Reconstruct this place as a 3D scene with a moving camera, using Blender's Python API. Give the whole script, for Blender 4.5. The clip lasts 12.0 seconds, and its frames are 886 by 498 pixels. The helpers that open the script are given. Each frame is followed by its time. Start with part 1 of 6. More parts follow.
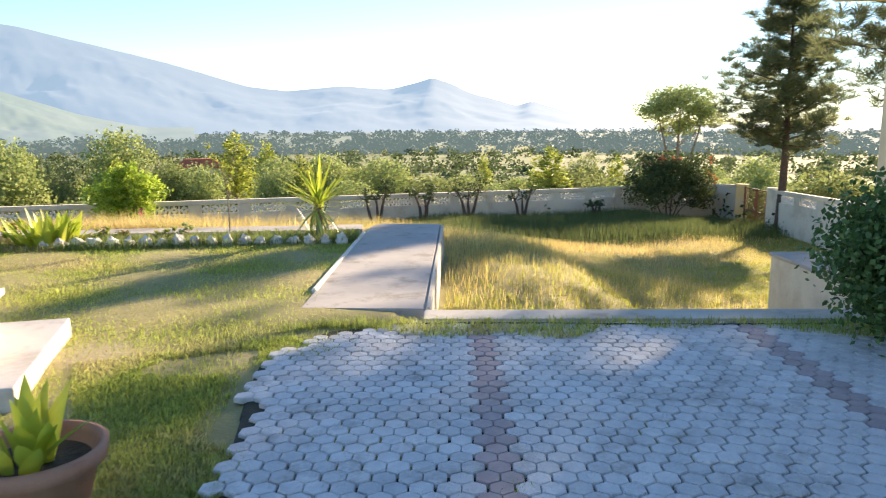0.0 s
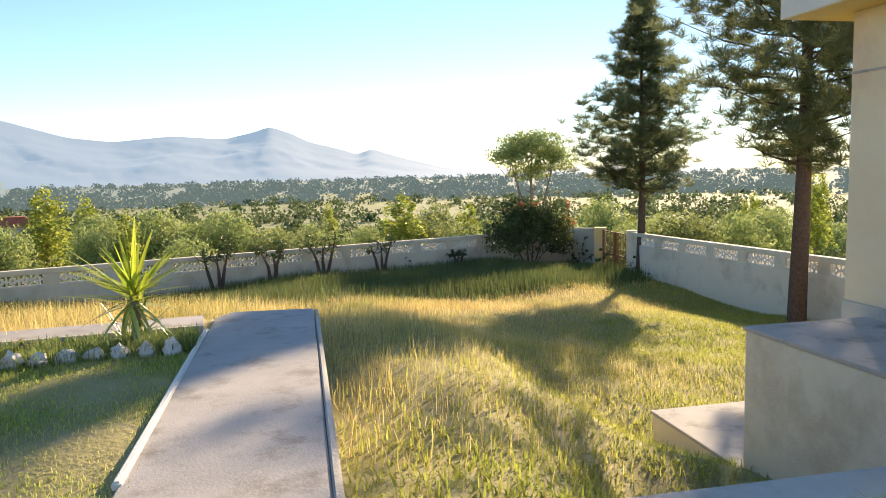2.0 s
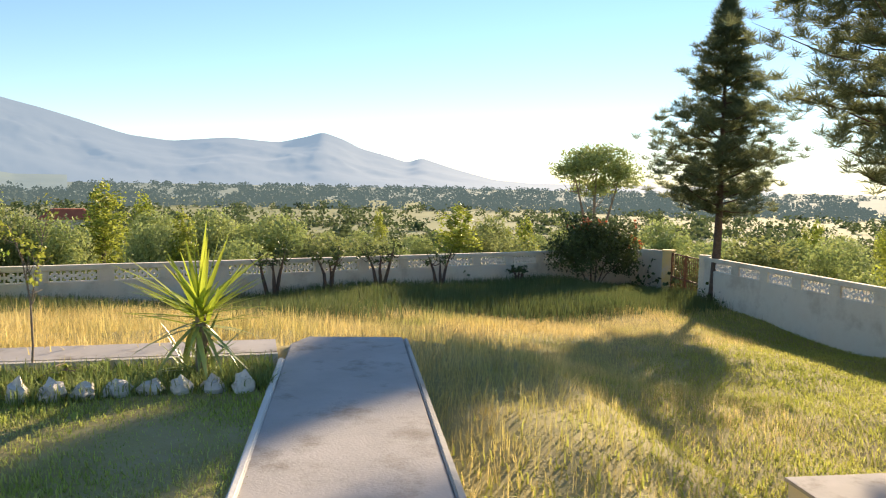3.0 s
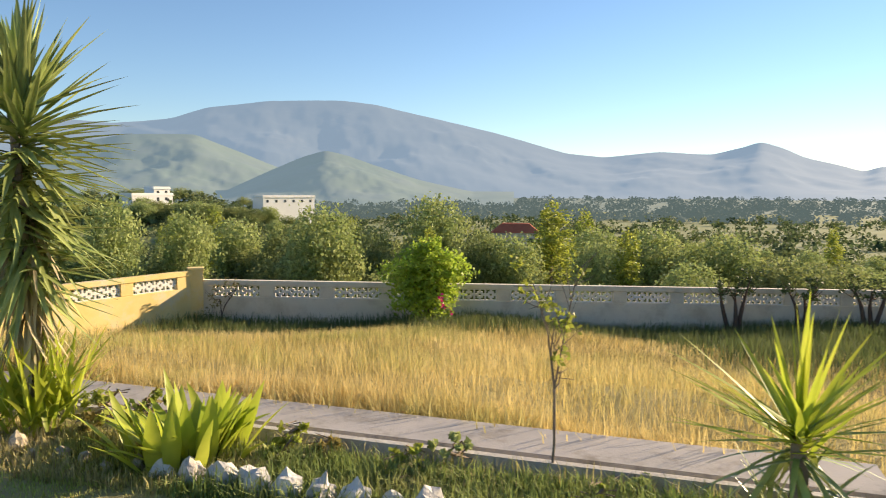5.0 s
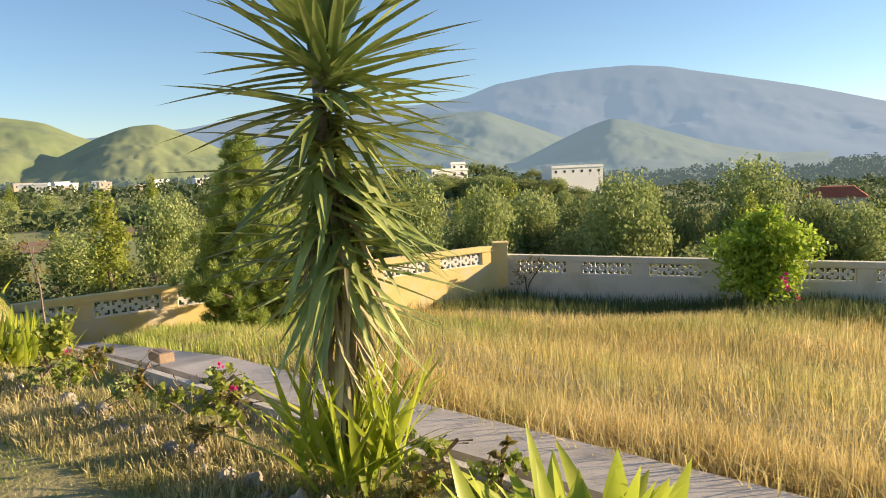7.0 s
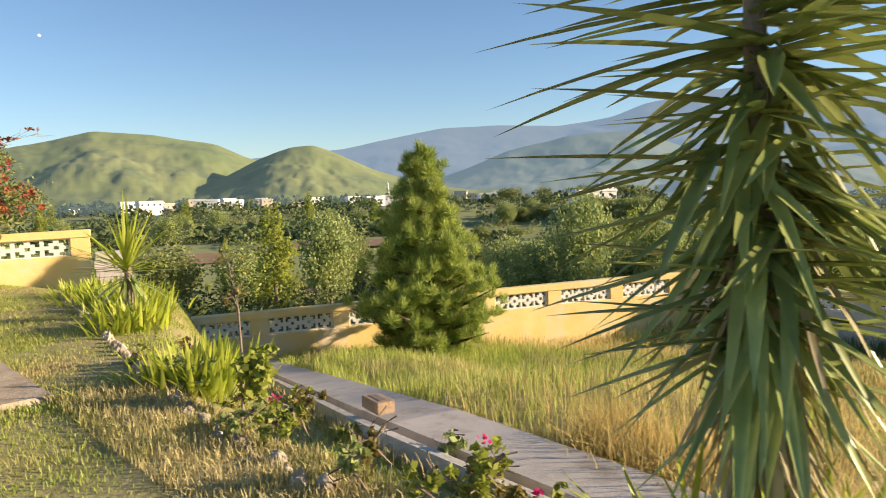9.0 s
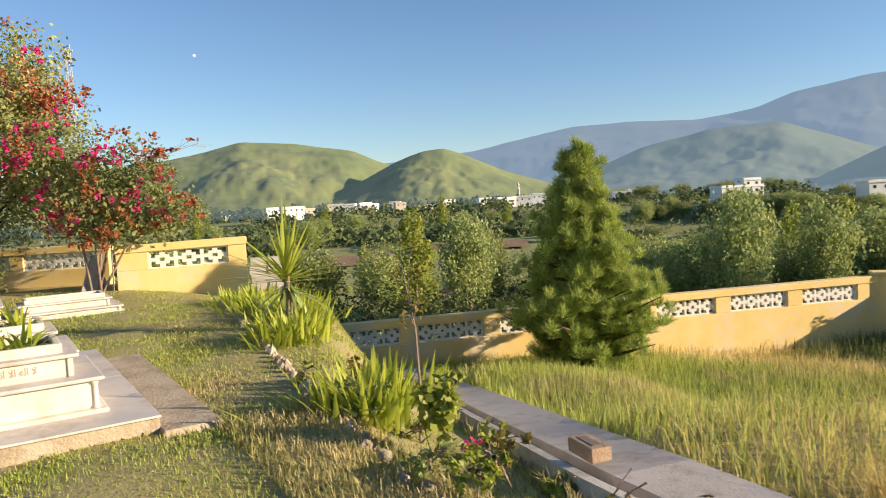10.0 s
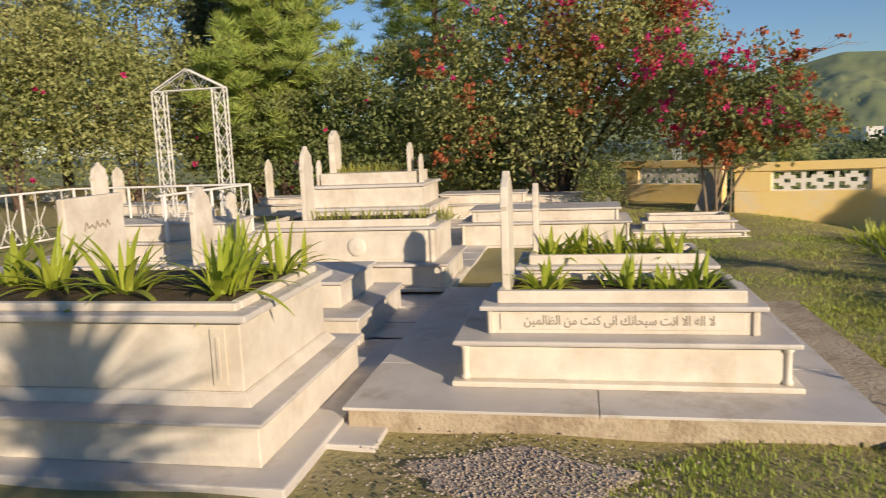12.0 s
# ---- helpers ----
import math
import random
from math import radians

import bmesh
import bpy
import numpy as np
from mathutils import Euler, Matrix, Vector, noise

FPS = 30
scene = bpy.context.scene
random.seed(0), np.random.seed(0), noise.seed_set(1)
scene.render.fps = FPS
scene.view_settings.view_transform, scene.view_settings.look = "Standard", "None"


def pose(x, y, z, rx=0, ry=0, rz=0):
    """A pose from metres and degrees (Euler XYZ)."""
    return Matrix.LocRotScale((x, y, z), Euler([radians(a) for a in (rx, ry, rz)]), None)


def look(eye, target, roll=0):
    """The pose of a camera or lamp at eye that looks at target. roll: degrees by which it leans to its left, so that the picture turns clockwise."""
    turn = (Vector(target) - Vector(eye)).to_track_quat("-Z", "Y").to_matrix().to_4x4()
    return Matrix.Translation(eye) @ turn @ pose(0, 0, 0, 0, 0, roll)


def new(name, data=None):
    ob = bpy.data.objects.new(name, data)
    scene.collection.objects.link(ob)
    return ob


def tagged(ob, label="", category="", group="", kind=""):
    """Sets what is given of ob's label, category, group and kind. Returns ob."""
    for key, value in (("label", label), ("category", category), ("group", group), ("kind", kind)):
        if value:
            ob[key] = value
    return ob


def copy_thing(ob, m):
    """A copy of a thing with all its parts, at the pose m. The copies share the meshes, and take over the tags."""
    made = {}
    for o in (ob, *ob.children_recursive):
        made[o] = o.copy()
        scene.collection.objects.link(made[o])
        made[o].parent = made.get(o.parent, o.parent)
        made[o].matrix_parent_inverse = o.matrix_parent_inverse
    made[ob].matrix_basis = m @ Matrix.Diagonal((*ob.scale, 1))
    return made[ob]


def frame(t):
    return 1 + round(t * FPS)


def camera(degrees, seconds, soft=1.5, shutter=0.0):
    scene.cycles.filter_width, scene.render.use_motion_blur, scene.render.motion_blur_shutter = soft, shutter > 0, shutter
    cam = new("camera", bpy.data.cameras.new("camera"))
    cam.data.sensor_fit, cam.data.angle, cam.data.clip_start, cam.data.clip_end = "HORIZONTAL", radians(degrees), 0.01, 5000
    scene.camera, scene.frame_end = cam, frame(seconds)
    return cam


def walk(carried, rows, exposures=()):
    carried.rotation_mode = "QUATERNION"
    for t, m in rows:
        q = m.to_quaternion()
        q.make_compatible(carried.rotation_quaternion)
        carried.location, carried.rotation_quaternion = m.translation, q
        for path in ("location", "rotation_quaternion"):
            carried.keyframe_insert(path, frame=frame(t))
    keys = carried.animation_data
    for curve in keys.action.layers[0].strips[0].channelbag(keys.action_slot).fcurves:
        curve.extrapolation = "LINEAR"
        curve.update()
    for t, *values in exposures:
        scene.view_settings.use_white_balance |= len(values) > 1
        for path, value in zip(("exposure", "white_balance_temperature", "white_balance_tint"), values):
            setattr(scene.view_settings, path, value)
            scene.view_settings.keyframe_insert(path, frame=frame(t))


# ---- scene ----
cam = camera(62.5, 12.0, 1.0, 0.15)
PATH = [
    (0, (-0.611, 4.218, 1.543), (0.265, 5.985, 1.208), -0.3),
    (0.5, (-0.386, 4.938, 1.525), (0.718, 6.580, 1.234), 0.2),
    (1, (-0.142, 5.602, 1.522), (1.064, 7.176, 1.254), -1.0),
    (1.5, (0.140, 6.221, 1.559), (1.364, 7.786, 1.332), -1.0),
    (2, (0.368, 6.910, 1.563), (1.608, 8.463, 1.349), -1.4),
    (2.5, (0.586, 7.641, 1.548), (1.815, 9.206, 1.348), -0.4),
    (2.7, (0.633, 7.938, 1.533), (1.838, 9.523, 1.340), 0.3),
    (4.3, (0.558, 9.851, 1.650), (1.116, 11.764, 1.480), 1.1),
    (4.5, (0.516, 10.081, 1.632), (0.940, 12.029, 1.463), 0.6),
    (5, (0.393, 10.501, 1.702), (0.474, 12.493, 1.542), 0.3),
    (5.5, (0.292, 11.181, 1.645), (0.185, 13.171, 1.480), -0.1),
    (6, (0.145, 11.618, 1.632), (-0.236, 13.574, 1.455), -0.6),
    (6.5, (-0.213, 12.062, 1.600), (-0.853, 13.944, 1.384), -1.7),
    (6.7, (-0.365, 12.238, 1.617), (-1.052, 14.102, 1.386), -2.4),
    (8.3, (-1.337, 13.062, 1.573), (-1.962, 14.954, 1.391), -1.1),
    (8.5, (-1.515, 13.155, 1.591), (-2.287, 14.993, 1.429), -1.0),
    (9, (-1.979, 13.375, 1.545), (-3.010, 15.082, 1.385), -1.8),
    (9.5, (-2.392, 13.566, 1.543), (-3.578, 15.168, 1.374), -2.7),
    (10, (-2.827, 13.776, 1.570), (-4.146, 15.273, 1.428), -3.1),
    (10.5, (-3.315, 13.882, 1.572), (-4.790, 15.225, 1.434), -3.3),
    (11, (-3.767, 13.920, 1.597), (-5.464, 14.963, 1.420), -2.2),
    (11.5, (-4.238, 13.870, 1.557), (-6.119, 14.502, 1.305), -2.4),
    (12, (-4.676, 13.856, 1.533), (-6.646, 14.035, 1.243), -2.3),
]
walk(cam, [(t, look(eye, target, roll)) for t, eye, target, roll in PATH],
     exposures=[(0, 1.74, 6900, 14), (1.0, 1.76, 6900, 14), (2.0, 1.50, 7000, 14), (2.7, 1.34, 7000, 14), (4.5, 1.12, 7000, 14), (6.5, 1.08, 7000, 14), (9.0, 1.0, 6900, 14),
                (10.5, 0.74, 6600, 14), (11.5, 0.34, 6550, 14), (12.0, 0.18, 6350, 14)])

# ---- sky and sun ----
SUN_AZ, SUN_EL = 61.3, 15.8
world = bpy.data.worlds.new("sky")
scene.world = world
world.use_nodes = True
wn = world.node_tree
sky = wn.nodes.new("ShaderNodeTexSky")
sky.sky_type = "NISHITA"
sky.sun_disc = False
sky.sun_elevation, sky.sun_rotation = radians(SUN_EL), radians(SUN_AZ)
sky.air_density, sky.dust_density, sky.ozone_density = 0.95, 0.0, 3.8
wn.links.new(sky.outputs[0], wn.nodes["Background"].inputs[0])
wn.nodes["Background"].inputs[1].default_value = 0.09
sun = new("sun", bpy.data.lights.new("sun", "SUN"))
sun.data.energy, sun.data.angle, sun.data.color = 5.0, radians(0.6), (1.0, 0.82, 0.58)
sa, se = radians(SUN_AZ), radians(SUN_EL)
TO_SUN = Vector((math.sin(sa) * math.cos(se), math.cos(sa) * math.cos(se), math.sin(se)))
sun.matrix_world = look((0, 0, 30), Vector((0, 0, 30)) - TO_SUN)


# ---- materials ----
def material(name, a, b=None, scale=3.0, rough=0.85, bump=0.0, bump_scale=40.0, stain=None, stain_at=0.6, stain_scale=0.8,
             island=0.0, rand=0.0, sheen=0.0, translucent=0.0, spec=0.3, metal=0.0, glow=0.0, detail=6.0):
    m = bpy.data.materials.new(name)
    m.use_nodes = True
    nt = m.node_tree
    n, ln = nt.nodes, nt.links.new
    p = n["Principled BSDF"]
    p.inputs["Roughness"].default_value, p.inputs["Metallic"].default_value = rough, metal
    p.inputs["Specular IOR Level"].default_value = spec
    geo = n.new("ShaderNodeNewGeometry")
    noise_a = n.new("ShaderNodeTexNoise")
    noise_a.inputs["Scale"].default_value, noise_a.inputs["Detail"].default_value = scale, detail
    noise_a.inputs["Roughness"].default_value = 0.65
    ln(geo.outputs["Position"], noise_a.inputs["Vector"])
    ramp = n.new("ShaderNodeValToRGB")
    ramp.color_ramp.elements[0].position, ramp.color_ramp.elements[1].position = 0.32, 0.68
    ramp.color_ramp.elements[0].color, ramp.color_ramp.elements[1].color = (*a, 1), (*(b or a), 1)
    ln(noise_a.outputs["Fac"], ramp.inputs["Fac"])
    out = ramp.outputs["Color"]
    if stain:
        noise_b = n.new("ShaderNodeTexNoise")
        noise_b.inputs["Scale"].default_value, noise_b.inputs["Detail"].default_value = stain_scale, 8
        noise_b.inputs["Roughness"].default_value = 0.7
        ln(geo.outputs["Position"], noise_b.inputs["Vector"])
        cut = n.new("ShaderNodeMapRange")
        cut.inputs["From Min"].default_value, cut.inputs["From Max"].default_value = stain_at - 0.08, stain_at + 0.08
        ln(noise_b.outputs["Fac"], cut.inputs["Value"])
        mix = n.new("ShaderNodeMixRGB")
        mix.inputs["Color2"].default_value = (*stain, 1)
        ln(cut.outputs[0], mix.inputs["Fac"])
        ln(out, mix.inputs["Color1"])
        out = mix.outputs["Color"]
    if island or rand:
        hsv = n.new("ShaderNodeHueSaturation")
        src = geo.outputs["Random Per Island"] if island else n.new("ShaderNodeObjectInfo").outputs["Random"]
        span = n.new("ShaderNodeMapRange")
        span.inputs["To Min"].default_value, span.inputs["To Max"].default_value = 1 - (island or rand), 1 + (island or rand)
        ln(src, span.inputs["Value"])
        ln(span.outputs[0], hsv.inputs["Value"])
        ln(out, hsv.inputs["Color"])
        out = hsv.outputs["Color"]
    ln(out, p.inputs["Base Color"])
    if bump:
        noise_c = n.new("ShaderNodeTexNoise")
        noise_c.inputs["Scale"].default_value, noise_c.inputs["Detail"].default_value = bump_scale, 5
        ln(geo.outputs["Position"], noise_c.inputs["Vector"])
        bp = n.new("ShaderNodeBump")
        bp.inputs["Strength"].default_value, bp.inputs["Distance"].default_value = bump, 0.02
        ln(noise_c.outputs["Fac"], bp.inputs["Height"])
        ln(bp.outputs[0], p.inputs["Normal"])
    if translucent:
        tr = n.new("ShaderNodeBsdfTranslucent")
        ln(out, tr.inputs["Color"])
        ms = n.new("ShaderNodeMixShader")
        ms.inputs[0].default_value = translucent
        ln(p.outputs[0], ms.inputs[1])
        ln(tr.outputs[0], ms.inputs[2])
        ln(ms.outputs[0], n["Material Output"].inputs["Surface"])
    # Emission that imitates haze on the far land and brightens the moon.
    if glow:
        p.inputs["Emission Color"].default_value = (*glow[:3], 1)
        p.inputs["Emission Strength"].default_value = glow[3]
    return m


M = {}
M["lawn"] = material("lawn_soil", (0.30, 0.26, 0.11), (0.38, 0.33, 0.14), 2.5, 0.95, 0.6, 30, (0.40, 0.33, 0.20), 0.6, 0.7)
M["blade"] = material("lawn_blades", (0.33, 0.42, 0.08), (0.50, 0.52, 0.14), 0.6, 0.7, island=0.35, translucent=0.45, stain=(0.54, 0.46, 0.22), stain_at=0.58, stain_scale=0.5)
M["dry"] = material("dry_grass", (0.57, 0.45, 0.16), (0.74, 0.60, 0.28), 0.4, 0.7, island=0.35, translucent=0.45, stain=(0.38, 0.39, 0.11), stain_at=0.56, stain_scale=0.25)
M["fresh"] = material("fresh_grass", (0.32, 0.36, 0.06), (0.48, 0.47, 0.12), 0.5, 0.7, island=0.3, translucent=0.5)
M["weeds"] = material("dark_weeds_and_shade", (0.10, 0.15, 0.05), (0.18, 0.20, 0.07), 1.0, 0.75, island=0.3, translucent=0.35)
M["concrete"] = material("worn_concrete", (0.40, 0.37, 0.34), (0.50, 0.46, 0.42), 1.6, 0.9, 0.15, 60, (0.27, 0.24, 0.20), 0.6, 2.2)
M["kerb"] = material("pale_cement", (0.50, 0.46, 0.40), (0.62, 0.58, 0.50), 2.0, 0.9, 0.4, 50, (0.34, 0.30, 0.25), 0.6, 1.7)
M["earthy_cement"] = material("earth_stained_cement", (0.40, 0.32, 0.22), (0.52, 0.44, 0.33), 3.0, 0.95, 0.5, 40, (0.26, 0.20, 0.13), 0.58, 2.5)
M["gutter"] = material("dark_gutter_concrete", (0.17, 0.14, 0.12), (0.24, 0.20, 0.17), 3.0, 0.8, 0.3, 40)
M["cream"] = material("weathered_cream_limewash", (0.74, 0.65, 0.50), (0.80, 0.73, 0.59), 0.9, 0.92, 0.3, 45, (0.62, 0.53, 0.39), 0.57, 0.9)
M["yellow"] = material("yellow_limewash", (0.78, 0.56, 0.20), (0.83, 0.65, 0.30), 1.2, 0.92, 0.3, 45, (0.74, 0.62, 0.42), 0.58, 1.1)
M["white_jali"] = material("white_painted_cement", (0.74, 0.70, 0.62), (0.80, 0.77, 0.70), 5.0, 0.9, 0.2, 60)
M["marble"] = material("weathered_white_marble", (0.60, 0.53, 0.43), (0.78, 0.72, 0.61), 3.4, 0.45, 0.06, 60, (0.55, 0.47, 0.36), 0.60, 1.3, spec=0.4)
M["marble_cap"] = material("grey_white_marble_slabs", (0.52, 0.48, 0.44), (0.64, 0.60, 0.55), 1.8, 0.5, 0.08, 70, (0.42, 0.37, 0.31), 0.6, 2.1, spec=0.4)
M["etched"] = material("etched_letters", (0.32, 0.28, 0.22), (0.40, 0.35, 0.27), 8, 0.9)
M["soil"] = material("grave_soil", (0.07, 0.05, 0.03), (0.13, 0.09, 0.05), 12, 0.95, 0.8, 40)
M["paver"] = material("grey_blue_pavers", (0.60, 0.59, 0.58), (0.75, 0.73, 0.70), 9.0, 0.9, 0.7, 70, (0.44, 0.42, 0.39), 0.60, 3.0, rand=0.10)
M["paver_red"] = material("reddish_pavers", (0.40, 0.31, 0.30), (0.50, 0.41, 0.39), 7.0, 0.9, 0.3, 90, (0.36, 0.33, 0.32), 0.62, 3.0, rand=0.10)
M["sand"] = material("joint_sand", (0.06, 0.055, 0.04), (0.10, 0.085, 0.055), 9, 0.95, 0.6, 60)
M["stone"] = material("whitewashed_stones", (0.54, 0.51, 0.46), (0.68, 0.65, 0.60), 9, 0.9, 0.6, 35, (0.33, 0.29, 0.24), 0.60, 6.0, rand=0.12)
M["stone_dusty"] = material("dusty_stones", (0.36, 0.30, 0.22), (0.50, 0.44, 0.35), 9, 0.95, 0.6, 35, (0.26, 0.20, 0.13), 0.56, 6.0, rand=0.15)
M["bed_green"] = material("green_bed_grass", (0.16, 0.23, 0.06), (0.30, 0.34, 0.11), 1.5, 0.75, island=0.35, translucent=0.4, stain=(0.34, 0.30, 0.13), stain_at=0.62, stain_scale=1.2)
# Darkened leaf colour that puts the shade between trees into the scrub.
M["understory"] = material("shade_dark_understory_leaves", (0.06, 0.09, 0.03), (0.13, 0.16, 0.055), 0.08, 0.75, island=0.4, translucent=0.25)
M["terracotta"] = material("terracotta", (0.40, 0.19, 0.12), (0.50, 0.27, 0.18), 5, 0.85, 0.2, 60)
M["brick"] = material("dull_brick", (0.33, 0.23, 0.15), (0.43, 0.31, 0.21), 12, 0.9, 0.5, 60)
M["iron_rust"] = material("rust_brown_iron", (0.17, 0.07, 0.04), (0.25, 0.11, 0.06), 9, 0.7, 0.2, 60)
M["white_iron"] = material("white_painted_iron", (0.72, 0.69, 0.63), (0.80, 0.78, 0.73), 9, 0.5)
M["steel"] = material("grey_galvanised_steel", (0.45, 0.44, 0.42), (0.52, 0.51, 0.5), 6, 0.5)
M["bark"] = material("pine_bark", (0.085, 0.055, 0.04), (0.16, 0.11, 0.08), 14, 0.95, 1.0, 25)
M["bark_pale"] = material("pale_bark", (0.20, 0.15, 0.11), (0.30, 0.24, 0.18), 12, 0.95, 0.8, 25)
M["needle"] = material("pine_needles", (0.15, 0.18, 0.085), (0.22, 0.24, 0.12), 0.8, 0.6, island=0.35, translucent=0.5)
M["needle_young"] = material("young_pine_needles", (0.29, 0.38, 0.08), (0.44, 0.50, 0.13), 1.2, 0.6, island=0.35, translucent=0.3)
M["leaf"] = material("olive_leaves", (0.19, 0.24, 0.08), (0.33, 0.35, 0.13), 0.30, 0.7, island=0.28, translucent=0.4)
# Brighter copy of the olive leaves, with sunlight put into the colour.
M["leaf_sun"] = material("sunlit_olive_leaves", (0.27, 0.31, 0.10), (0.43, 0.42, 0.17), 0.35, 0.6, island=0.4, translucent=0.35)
M["leaf_light"] = material("light_green_leaves", (0.26, 0.32, 0.05), (0.40, 0.42, 0.08), 0.5, 0.55, island=0.35, translucent=0.45)
M["leaf_bright"] = material("vivid_green_leaves", (0.28, 0.42, 0.05), (0.46, 0.55, 0.08), 0.9, 0.5, island=0.3, translucent=0.45)
M["leaf_dark"] = material("dark_green_leaves", (0.055, 0.085, 0.03), (0.11, 0.14, 0.045), 0.5, 0.55, island=0.4, translucent=0.25)
M["leaf_grey"] = material("grey_green_leaves", (0.26, 0.33, 0.11), (0.42, 0.46, 0.17), 0.5, 0.7, island=0.25, translucent=0.35)
M["leaf_hedge"] = material("hedge_leaves", (0.07, 0.14, 0.04), (0.13, 0.21, 0.065), 2.0, 0.5, island=0.4, translucent=0.3)
M["bract"] = material("magenta_bracts", (0.68, 0.03, 0.17), (0.80, 0.09, 0.30), 3, 0.6, island=0.3, translucent=0.45)
M["bract_rust"] = material("faded_rust_bracts", (0.38, 0.10, 0.05), (0.45, 0.17, 0.07), 3, 0.6, island=0.3, translucent=0.4)
M["yucca"] = material("yucca_leaves", (0.20, 0.28, 0.08), (0.44, 0.48, 0.17), 3.0, 0.36, island=0.3, translucent=0.15, spec=0.5)
M["yucca_dry"] = material("dry_yucca_leaves", (0.40, 0.34, 0.20), (0.54, 0.47, 0.30), 3.0, 0.7, island=0.35, translucent=0.15)
M["lily"] = material("bright_lily_leaves", (0.33, 0.43, 0.04), (0.55, 0.57, 0.08), 2.5, 0.45, island=0.25, translucent=0.45, spec=0.5)
M["scrub"] = material("dry_scrub_leaves", (0.22, 0.20, 0.06), (0.34, 0.26, 0.08), 2.5, 0.7, island=0.35, translucent=0.4)
M["valley"] = material("valley_ground", (0.20, 0.23, 0.09), (0.28, 0.29, 0.13), 0.02, 0.95, 0, 1, (0.20, 0.15, 0.09), 0.66, 0.012, detail=10)
M["woods"] = material("valley_woods", (0.08, 0.12, 0.05), (0.14, 0.17, 0.07), 0.012, 0.9, island=0.3, translucent=0.3)
# Blue-green emission puts haze into the far woods and plain.
M["woods_far"] = material("far_woods_haze_glow", (0.018, 0.03, 0.02), (0.03, 0.045, 0.03), 0.004, 1.0, island=0.1, glow=(0.30, 0.42, 0.42, 0.15))
M["plain"] = material("far_plain_haze_glow", (0.07, 0.10, 0.08), (0.11, 0.13, 0.09), 0.003, 1.0, glow=(0.30, 0.42, 0.42, 0.15))
# Faint blue-grey emission lays a little haze over the scrub slopes.
M["hill"] = material("scrub_hill_haze_glow", (0.15, 0.20, 0.07), (0.25, 0.26, 0.11), 0.006, 1.0, 0, 1, (0.11, 0.15, 0.07), 0.55, 0.012, glow=(0.35, 0.45, 0.50, 0.06), detail=10)
# Haze put in as blue emission over dark wooded slopes.
M["hill_dim"] = material("wooded_hill_haze_glow", (0.07, 0.10, 0.07), (0.12, 0.14, 0.09), 0.005, 1.0, 0, 1, (0.09, 0.11, 0.09), 0.55, 0.01, glow=(0.33, 0.47, 0.56, 0.22), detail=10)
# Near-black rock; blue emission imitates the haze in front of it.
M["mountain"] = material("mountain_rock_haze_glow", (0.020, 0.026, 0.026), (0.034, 0.038, 0.034), 0.0022, 1.0, 0, 1, (0.055, 0.052, 0.045), 0.66, 0.004, glow=(0.34, 0.49, 0.66, 0.33), detail=10)
M["house_white"] = material("white_house_plaster", (0.74, 0.72, 0.68), (0.80, 0.78, 0.74), 0.3, 0.9)
M["house_buff"] = material("buff_house_plaster", (0.52, 0.45, 0.36), (0.60, 0.52, 0.42), 0.3, 0.9)
M["roof_red"] = material("red_roof_tiles", (0.42, 0.10, 0.05), (0.50, 0.14, 0.07), 0.8, 0.9)
M["window_dark"] = material("dark_window_glass", (0.03, 0.035, 0.04), (0.05, 0.055, 0.06), 1, 0.2, spec=0.5)
M["hose"] = material("black_rubber_edging", (0.02, 0.02, 0.02), (0.035, 0.03, 0.03), 5, 0.6)
M["house_wall"] = material("warm_cream_plaster", (0.78, 0.64, 0.42), (0.82, 0.71, 0.52), 1.1, 0.92, 0.2, 45, (0.70, 0.52, 0.36), 0.60, 0.7)
M["straw_bed"] = material("dry_bed_grass", (0.46, 0.39, 0.17), (0.62, 0.53, 0.27), 1.2, 0.8, island=0.35, translucent=0.35, stain=(0.26, 0.28, 0.07), stain_at=0.56, stain_scale=0.9)
M["ploughed"] = material("ploughed_earth", (0.20, 0.12, 0.08), (0.30, 0.19, 0.13), 0.5, 0.95, 0.5, 2.0, (0.20, 0.20, 0.09), 0.58, 0.2)
M["gravel"] = material("fine_gravel", (0.38, 0.31, 0.25), (0.54, 0.46, 0.38), 30, 0.95, 0.8, 70, (0.28, 0.22, 0.17), 0.6, 14)
M["moon"] = material("moon_surface", (0.8, 0.8, 0.82), (0.6, 0.62, 0.66), 0.01, 1.0, glow=(0.60, 0.72, 0.95, 0.38))


# ---- mesh helpers ----
def part(name, bm, mat, parent=None, label=""):
    me = bpy.data.meshes.new(name)
    bm.to_mesh(me)
    bm.free()
    me.materials.append(M[mat])
    ob = new(name, me)
    ob.parent = parent
    return tagged(ob, label)


def soup(name, verts, faces, mat, parent=None, label="", smooth=False):
    me = bpy.data.meshes.new(name)
    v = np.asarray(verts, np.float32).reshape(-1, 3)
    fa = np.asarray(faces, np.int32)
    k = fa.shape[1]
    me.vertices.add(len(v))
    me.vertices.foreach_set("co", v.ravel())
    me.loops.add(fa.size)
    me.loops.foreach_set("vertex_index", fa.ravel())
    me.polygons.add(len(fa))
    me.polygons.foreach_set("loop_start", np.arange(len(fa), dtype=np.int32) * k)
    me.polygons.foreach_set("loop_total", np.full(len(fa), k, np.int32))
    if smooth:
        me.polygons.foreach_set("use_smooth", np.ones(len(fa), bool))
    me.update(calc_edges=True)
    me.materials.append(M[mat])
    ob = new(name, me)
    ob.parent = parent
    return tagged(ob, label)


